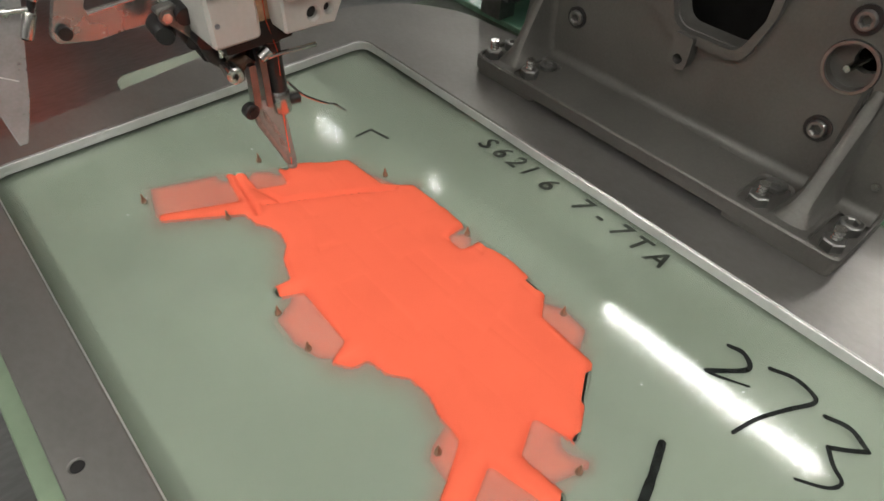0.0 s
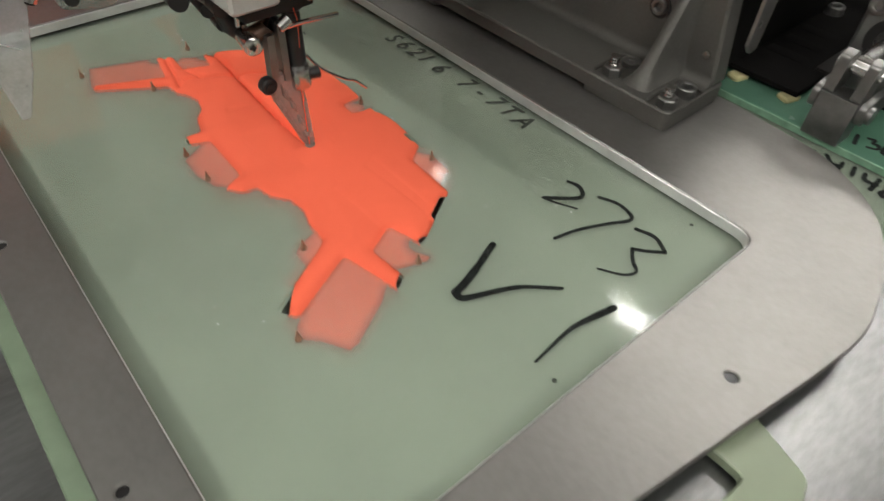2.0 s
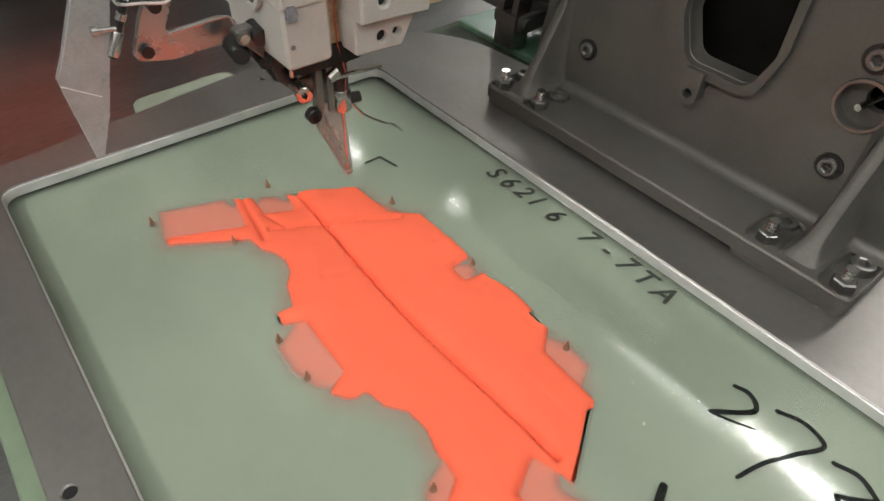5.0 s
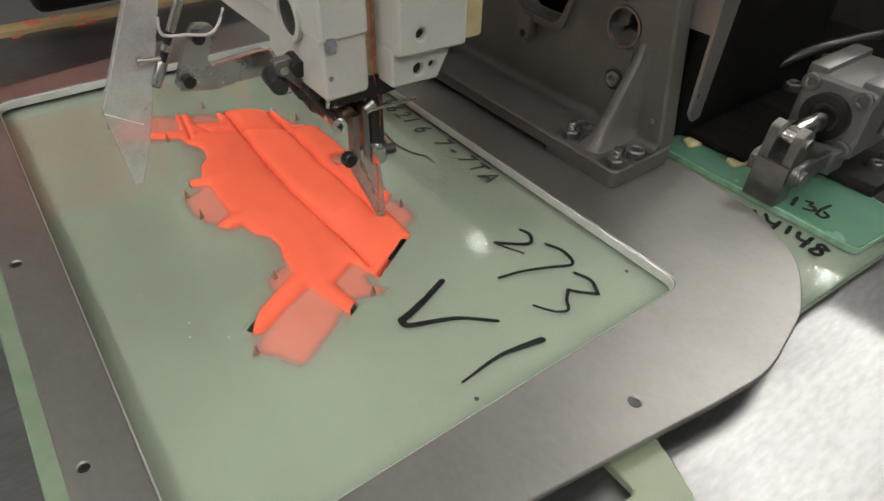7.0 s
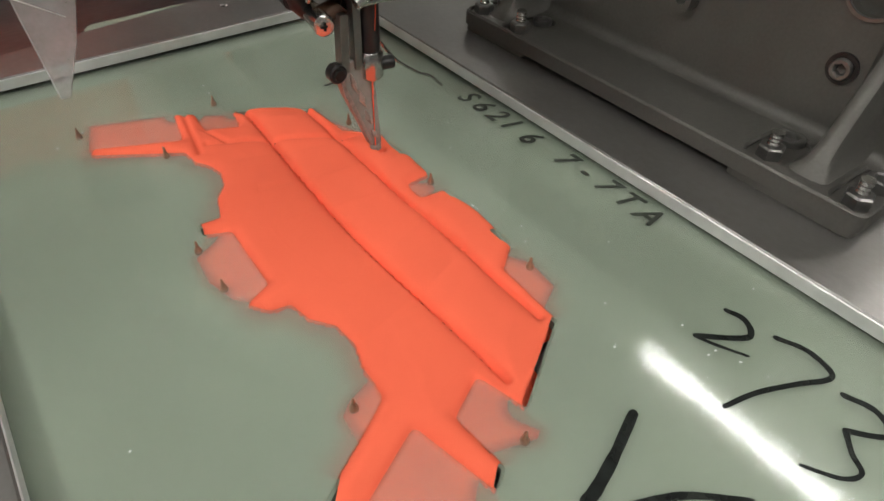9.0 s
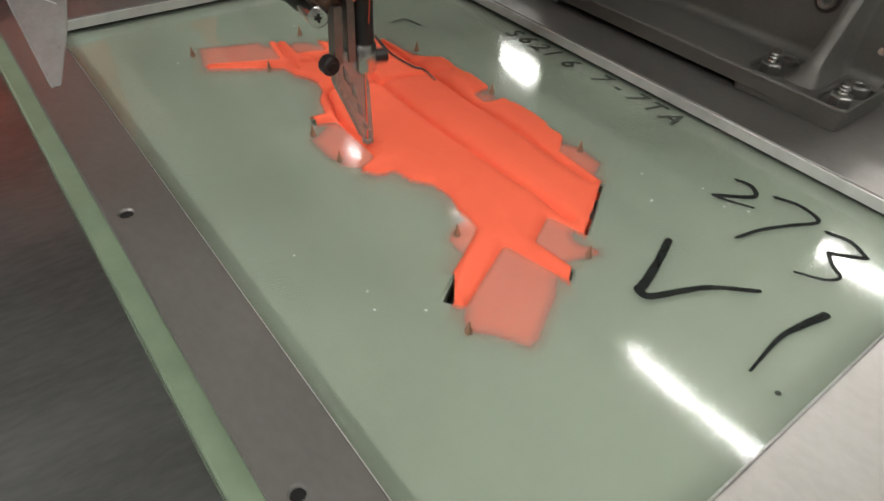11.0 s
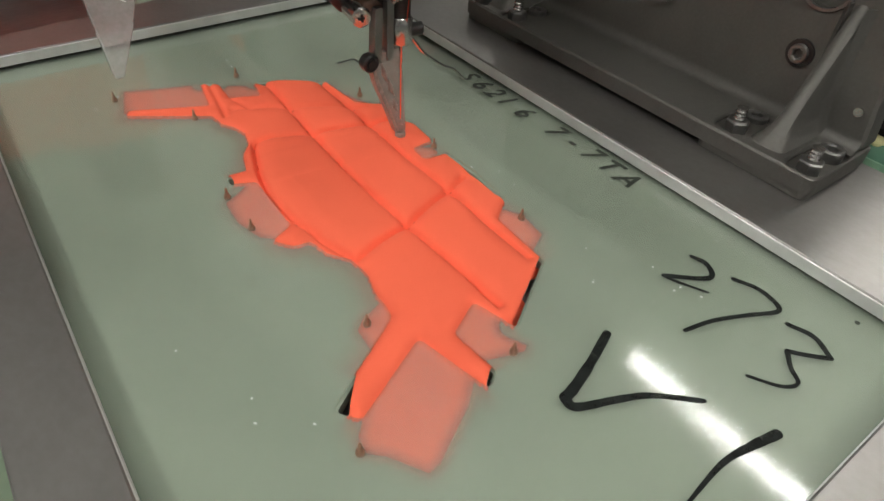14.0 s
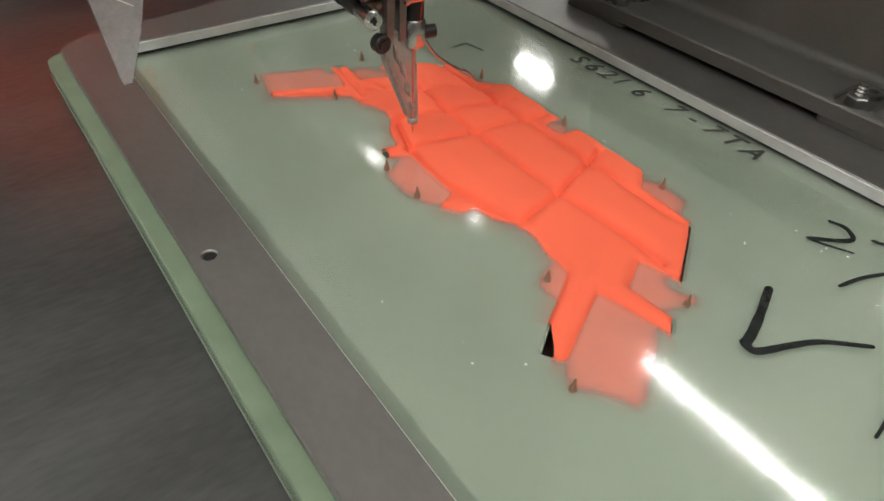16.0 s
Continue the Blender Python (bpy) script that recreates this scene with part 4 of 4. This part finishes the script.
hose = rod(curve_points([(0.40, 0.010, 0.030), (0.44, -0.004, 0.042), (0.50, -0.030, 0.050), (0.58, -0.050, 0.046), (0.66, -0.040, 0.060)]), 0.0035, 12)
part("cable", hose, BLACK, drive, "loose black cable")
for bx, by in ((0.43, 0.000), (0.50, 0.01), (0.54, -0.022)):
    s = part("cover_screw", SCREW, DULL_STEEL, drive)
    s.matrix_basis = pose(bx, by, 0.0109)
clamp = clamp_cylinder()
far_clamp = copy_thing(clamp, pose(0, 0.352, 0))

# ---- the sewing head ----
NX, NY = 0.0754, 0.2246
head = thing("sewing_machine", "cream enamelled industrial sewing machine head, oil-stained, stitching over the template", "sewing machine")
part("arm", box(0.046, 0.122, 0.232, 0.80, 0.0900, 0.30, 0.010, 3), CREAM, head, "cream enamelled arm")
part("column", box(-0.02, 0.20, 0.70, 0.98, TABLE_Z, 0.32, 0.012, 3), DARK, head, "dark column")
part("face_cover", turned(slab([rounded([(0.0440, 0.0845), (0.0672, 0.0845), (0.0672, 0.30), (0.0440, 0.30)], 0.003, 3)], -0.270, -0.2135, 0.0015), UPRIGHT), CREAM, head, "cream face cover")
part("upper_cover", turned(slab([rounded([(0.0432, 0.1120), (0.0674, 0.1120), (0.0674, 0.30), (0.0432, 0.30)], 0.002, 3)], -0.30, -0.2118, 0.0015), UPRIGHT), CREAM, head)
dial = part("dial_recess", turned(slab([circle(0.2400, 0.1170, 0.0115, 32), circle(0.2400, 0.1170, 0.0090, 32)], 0.0415, 0.0445, 0.0008), SIDEWAYS), CREAM, head, "round recessed dial")
part("dial_hole", turned(slab([circle(0.2400, 0.1170, 0.0091, 28)], 0.0428, 0.0436), SIDEWAYS), BLACK, dial)
part("thread_channel", box(0.0665, 0.0748, 0.2180, 0.240, 0.0850, 0.30, 0.001), STAIN, head, "brown oil-stained thread channel")
part("lower_plate", turned(slab([rounded([(0.0740, 0.0872), (0.1000, 0.0862), (0.1070, 0.0990), (0.1070, 0.1060), (0.0740, 0.1060)], 0.0015, 3),
                                 circle(0.0888, 0.0932, 0.0028, 18), circle(0.0968, 0.0936, 0.0020, 16)], -0.240, -0.2045, 0.001), UPRIGHT), CREAM, head, "cream lower plate with two holes")
for hx, hz, hr in ((0.0888, 0.0932, 0.0029), (0.0968, 0.0936, 0.0021)):
    part("plate_hole", turned(slab([circle(hx, hz, hr, 16)], -0.215, -0.2075), UPRIGHT), BLACK, head)
part("upper_plate", turned(slab([rounded([(0.0742, 0.1035), (0.1120, 0.1020), (0.1120, 0.30), (0.0742, 0.30)], 0.0015, 3), circle(0.0862, 0.1120, 0.0024, 16)], -0.240, -0.1985, 0.0012), UPRIGHT), CREAM, head, "cream upper plate")
part("plate_hole", turned(slab([circle(0.0862, 0.1120, 0.0025, 16)], -0.210, -0.2015), UPRIGHT), BLACK, head)
part("bumper", box(0.1122, 0.1235, 0.201, 0.236, 0.1030, 0.30, 0.0025), YELLOWED, head, "yellowed plastic bumper")
part("badge", turned(slab([rounded([(0.0455, 0.1080), (0.0500, 0.1075), (0.0510, 0.1110), (0.0500, 0.1140), (0.0460, 0.1145)], 0.001, 3)], -0.2140, -0.2112), UPRIGHT), LOGO, head, "worn grey badge")
part("rust_dot", turned(slab([circle(0.0475, 0.0955, 0.0012, 12)], -0.2140, -0.2132), UPRIGHT), LOGO, head)
part("bushing", rod([(NX, NY, 0.0905), (NX, NY, 0.0780), (NX, NY, 0.0770)], 0.0062, 20, [1, 1, 0.85]), BLACK, head, "black needle bar bushing")
part("under_plate", box(0.050, 0.084, 0.2165, 0.250, 0.0790, 0.0900, 0.002), DARK, head, "dark underside plate")
part("foot_lever", rod([(0.0548, 0.2300, 0.066), (0.066, 0.2300, 0.069), (0.069, 0.228, 0.080)], 0.0042, 12), RUST, head)
bolt = part("bolt", rod([(0.0565, 0.2350, 0.0660), (0.0543, 0.2222, 0.0660), (0.0540, 0.2215, 0.0660)], 0.0043, 18, [1, 1, 0.8]), STEEL, head, "bright cross-slotted bolt")
part("bolt_slot", joined(box(0.0523, 0.0557, 0.2210, 0.2217, 0.0655, 0.0665), box(0.0535, 0.0545, 0.2211, 0.2218, 0.0643, 0.0677)), DARK, bolt)
part("lever_end", rod([(0.0570, 0.2400, 0.0655), (0.0525, 0.2400, 0.0705), (0.0500, 0.2400, 0.0770)], 0.0044, 14, [1, 1.05, 0.8]), BLACK, head, "black lever end")
for kx, kz, kr in ((0.0340, 0.0852, 0.0047), (0.0452, 0.0785, 0.0036), (0.0505, 0.0705, 0.0036)):
    part("rubber_knob", rod([(kx - 0.001, 0.2390, kz), (kx, 0.2410, kz), (kx, 0.2500, kz + 0.002), (kx + 0.001, 0.2520, kz + 0.002)], kr, 20, [0.85, 1, 1, 0.85]), BLACK, head, "black rubber knob")
part("lift_lever", turned(slab([rounded([(0.0300, 0.0985), (0.0360, 0.0900), (0.0470, 0.0780), (0.0520, 0.0680), (0.0560, 0.0700), (0.0520, 0.0810), (0.0400, 0.0990)], 0.002, 3)], -0.2420, -0.2370, 0.0006), UPRIGHT), DULL_STEEL, head, "oily steel lift lever")
part("lever_nut", rod([(0.0352, 0.2400, 0.0945), (0.0350, 0.2350, 0.0945)], 0.0024, 6), STEEL, head, "bright nut")
part("nut_washer", rod([(0.0352, 0.2380, 0.0945), (0.0352, 0.2360, 0.0945)], 0.0034, 18), DULL_STEEL, head)
part("lever_cap", rod([(0.0475, 0.2300, 0.0825), (0.0475, 0.2420, 0.0835)], 0.0044, 16), BLACK, head)
part("lever_screw", rod([(0.0425, 0.2340, 0.0935), (0.0425, 0.2440, 0.0955)], 0.0042, 16), BLACK, head)
part("spring_clip", rod([(0.0530, 0.2310, 0.0725), (0.0533, 0.2300, 0.0815), (0.0520, 0.2300, 0.0840), (0.0490, 0.2310, 0.0845), (0.0478, 0.2320, 0.0830)], 0.0013, 8), STEEL, head, "bright spring clip")
part("thread_guide", rod([(0.0650, 0.2160, 0.0735), (0.0760, 0.2160, 0.0735), (0.0950, 0.2170, 0.0715)], 0.0011, 8), STEEL, head, "bright thread guide wire")
part("guide_eye", rod([(0.0650, 0.2165, 0.0740), (0.0700, 0.2165, 0.0765)], 0.0028, 12), STEEL, head)
part("wiper_wire", rod(curve_points([(0.0810, 0.2260, 0.0520), (0.0860, 0.2255, 0.0450), (0.0900, 0.2250, 0.0405), (0.1000, 0.2245, 0.0330), (0.1060, 0.224, 0.0300), (0.1125, 0.2235, 0.0235)]), 0.0007, 8), STEEL, head, "bent bright wiper wire")
part("head_thread", rod([(0.0712, 0.2165, 0.135), (0.0712, 0.2165, 0.090), (0.0745, 0.2170, 0.0745), (0.0752, 0.2200, 0.0600)], 0.00022, 6), THREAD, head, "orange sewing thread")

needle_bar = part("needle_bar", rod([(NX, NY, 0.0600), (NX, NY, 0.1250)], 0.0042, 18), BLACK, head, "dark oily needle bar")
part("needle_clamp", rod([(NX, NY, 0.0500), (NX, NY, 0.0512), (NX, NY, 0.0610), (NX, NY, 0.0622)], 0.0052, 20, [0.85, 1, 1, 0.85]), STEEL, needle_bar, "bright needle clamp")
part("clamp_screw", rod([(NX + 0.004, NY - 0.001, 0.0555), (NX + 0.0095, NY - 0.002, 0.0555)], 0.0030, 12), BLACK, needle_bar)
part("needle", rod([(NX, NY, 0.0510), (NX, NY, 0.0420), (NX, NY, 0.0400), (NX, NY, 0.0110), (NX, NY, 0.0060)], 0.0011, 10, [1, 1, 0.7, 0.6, 0.1]), STEEL, needle_bar, "bright steel needle")
part("needle_thread", rod([(NX - 0.0012, NY - 0.002, 0.0520), (NX - 0.0008, NY - 0.0012, 0.0100)], 0.00028, 6), ORANGE, needle_bar, "orange sewing thread")

foot = part("presser_foot", turned(slab([rounded([(0.0605, 0.0480), (0.0745, 0.0490), (0.0772, 0.0290), (0.0784, 0.0045), (0.0755, 0.0026), (0.0725, 0.0060), (0.0690, 0.0160), (0.0615, 0.0340), (0.0590, 0.0430)], 0.0012, 3)], -0.2272, -0.2236, 0.0007), UPRIGHT), FOOT_CLEAR, head, "scratched clear presser foot stem")
part("foot_edge", turned(slab([rounded([(0.0590, 0.0430), (0.0606, 0.0430), (0.0632, 0.0345), (0.0738, 0.0060), (0.0725, 0.0050), (0.0686, 0.0155), (0.0612, 0.0335)], 0.0004, 2)], -0.2276, -0.2232), UPRIGHT), FOOT_DULL, foot)
for gx, gz, gl in ((0.0655, 0.0380, 0.010), (0.0690, 0.0300, 0.009), (0.0715, 0.0200, 0.008), (0.0740, 0.0110, 0.005)):
    part("foot_streak", rod([(gx - 0.001, 0.2234, gz + gl / 2), (gx, 0.2231, gz), (gx + 0.002, 0.2234, gz - gl / 2)], 0.0014, 8, [0.3, 1, 0.2]), FOOT_DULL, foot)
part("foot_shank", joined(turned(slab([rounded([(0.0605, 0.0440), (0.0640, 0.0440), (0.0650, 0.0680), (0.0615, 0.0680)], 0.0008, 2)], -0.2280, -0.2228), UPRIGHT),
                          turned(slab([rounded([(0.0668, 0.0440), (0.0700, 0.0440), (0.0705, 0.0740), (0.0670, 0.0740)], 0.0008, 2)], -0.2284, -0.2224), UPRIGHT)), DULL_STEEL, foot, "oily foot shank")
part("foot_wheel", rod([(0.0580, 0.2210, 0.0450), (0.0580, 0.2216, 0.0450), (0.0580, 0.2255, 0.0450), (0.0580, 0.2262, 0.0450)], 0.0040, 22, [0.85, 1, 1, 0.85]), BLACK, foot, "black pivot wheel")
part("wheel_screw", rod([(0.0580, 0.2200, 0.0450), (0.0580, 0.2211, 0.0450)], 0.0022, 14), DARK, foot)
part("foot_ring", turned(slab([circle(NX, NY, 0.0026, 24), circle(NX, NY, 0.0014, 16)], 0.0022, 0.0046, 0.0005), Matrix.Identity(4)), FOOT_DULL, foot, "ring-shaped foot end")

# ---- the finger guard ----
ARM = rounded([(-0.0072, 0.0887), (-0.0058, 0.0847), (0.0098, 0.0814), (0.0231, 0.0824), (0.0422, 0.0823), (0.044, 0.0878), (0.0413, 0.0939), (0.0351, 0.0958), (0.01, 0.0944), (0.0095, 0.097), (0.0154, 0.108), (0.0145, 0.1121), (0.0062, 0.1141), (-0.0004, 0.1039)],
              [0.003, 0.004, 0.006, 0.004, 0.001, 0.003, 0.004, 0.003, 0.003, 0.003, 0.003, 0.003, 0.004, 0.006], 5)
guard = part("guard_arm", turned(slab([ARM], -0.2640, -0.2612, 0.0005), UPRIGHT), GUARD_STEEL, head, "grey bent steel guard arm")
part("arm_flange", rod(curve_points([(0.0099, 0.261, 0.094), (0.035, 0.261, 0.0954), (0.0397, 0.261, 0.0933), (0.043, 0.261, 0.0836)], 6), 0.0007, 8), STEEL, guard, "bright bent upper edge")
for gx, gz in ((-0.0016, 0.0891), (0.0068, 0.1078)):
    part("guard_screw", rod([(gx, 0.2612, gz), (gx, 0.2585, gz)], 0.0029, 18), BLACK, guard, "black guard screw")
SHIELD = rounded([(-0.0402, 0.0860), (-0.0400, 0.0790), (-0.0375, 0.0450), (-0.0340, 0.0450), (-0.0255, 0.0640), (0.0090, 0.1700), (0.0020, 0.1700), (-0.0345, 0.0960)], 0.0012, 3)
shield = part("shield", turned(slab([SHIELD], -0.2650, -0.2610, 0.0005), UPRIGHT), ACRYLIC, head, "scratched clear acrylic finger shield")
part("bend_line", turned(slab([[(-0.0399, 0.0840), (-0.0258, 0.0745), (-0.0259, 0.0741), (-0.0400, 0.0834)]], -0.2609, -0.2606), UPRIGHT), HOUSING, shield)
part("hinge_barrel", rod([(0.0025, 0.2590, 0.1260), (-0.0043, 0.2590, 0.1135)], 0.0020, 18), STEEL, head, "bright hinge barrel")
part("hinge_pin", rod([(-0.0044, 0.2590, 0.1136), (-0.0108, 0.2590, 0.1015)], 0.0017, 14), BLACK, head)
part("hinge_collar", rod([(-0.0070, 0.2590, 0.1085), (-0.0085, 0.2590, 0.1058)], 0.0023, 14), STEEL, head)
part("hinge_nut", rod([(-0.0108, 0.2590, 0.1016), (-0.0112, 0.2590, 0.1008), (-0.0160, 0.2590, 0.0918), (-0.0163, 0.2590, 0.0911)], 0.0025, 14, [0.8, 1, 1, 0.8]), STEEL, head, "bright hinge nut")
part("shield_bolt", rod([(-0.0190, 0.2590, 0.1036), (-0.0085, 0.2590, 0.1024)], 0.0013, 12), STEEL, head)
part("shield_bolt_head", rod([(-0.0190, 0.2590, 0.1036), (-0.0212, 0.2590, 0.1038)], 0.0022, 12), STEEL, head)
part("guard_wire", rod(curve_points([(-0.0086, 0.2560, 0.1215), (-0.0092, 0.2560, 0.1156), (-0.0067, 0.2560, 0.1130), (0.0012, 0.2560, 0.1118), (0.0108, 0.2560, 0.1100), (0.0160, 0.2560, 0.1135), (0.0195, 0.2560, 0.1200)]), 0.0007, 8), ALU_EDGE, head, "bent bright guard wire")


# ---- what moves ----
def motions():
    slide = [(t, pose(x, y, 0)) for t, x, y in SLIDE]
    for ob in (clamp_frame, template, cloth, bracket, drive, cover, bar, clamp, *PADS):
        walk(ob, slide)
    walk(far_clamp, [(t, pose(x, y + 0.352, 0)) for t, x, y in SLIDE])
    for ob, when in RIDGES:
        t0, t1 = max(0.0, when - 0.04), min(16.0, when + 0.08)
        rows = [(0.0, pose(0, 0, 0 if when > 0.08 else -0.0062))]
        if when > 0.08:
            rows += [(t0, pose(0, 0, 0)), (t1, pose(0, 0, -0.0062))]
        if t1 < 15.95:
            rows.append((16.0, rows[-1][1]))
        walk(ob, rows)
    # The needle bar goes up and down while it sews, and rests at the top while the carriage jumps.
    beat = (-0.012, -0.002, -0.020, -0.005, -0.024)
    sewing = ((0.0, 3.45), (5.35, 7.75), (8.95, 12.95), (14.25, 15.55))
    walk(needle_bar, [(k / 10, pose(0, 0, beat[k % 5] if any(a <= k / 10 <= b for a, b in sewing) else 0)) for k in range(161)])
    lift = ((0, 0), (3.5, 0), (3.7, 0.008), (5.2, 0.008), (5.4, 0), (7.7, 0), (7.9, 0.010), (8.5, 0.010), (8.8, 0), (13.0, 0), (13.3, 0.006),
            (13.7, 0.006), (13.9, 0), (15.6, 0), (15.9, 0.010), (16.0, 0.010))
    walk(foot, [(t, pose(0, 0, z)) for t, z in lift])


motions()
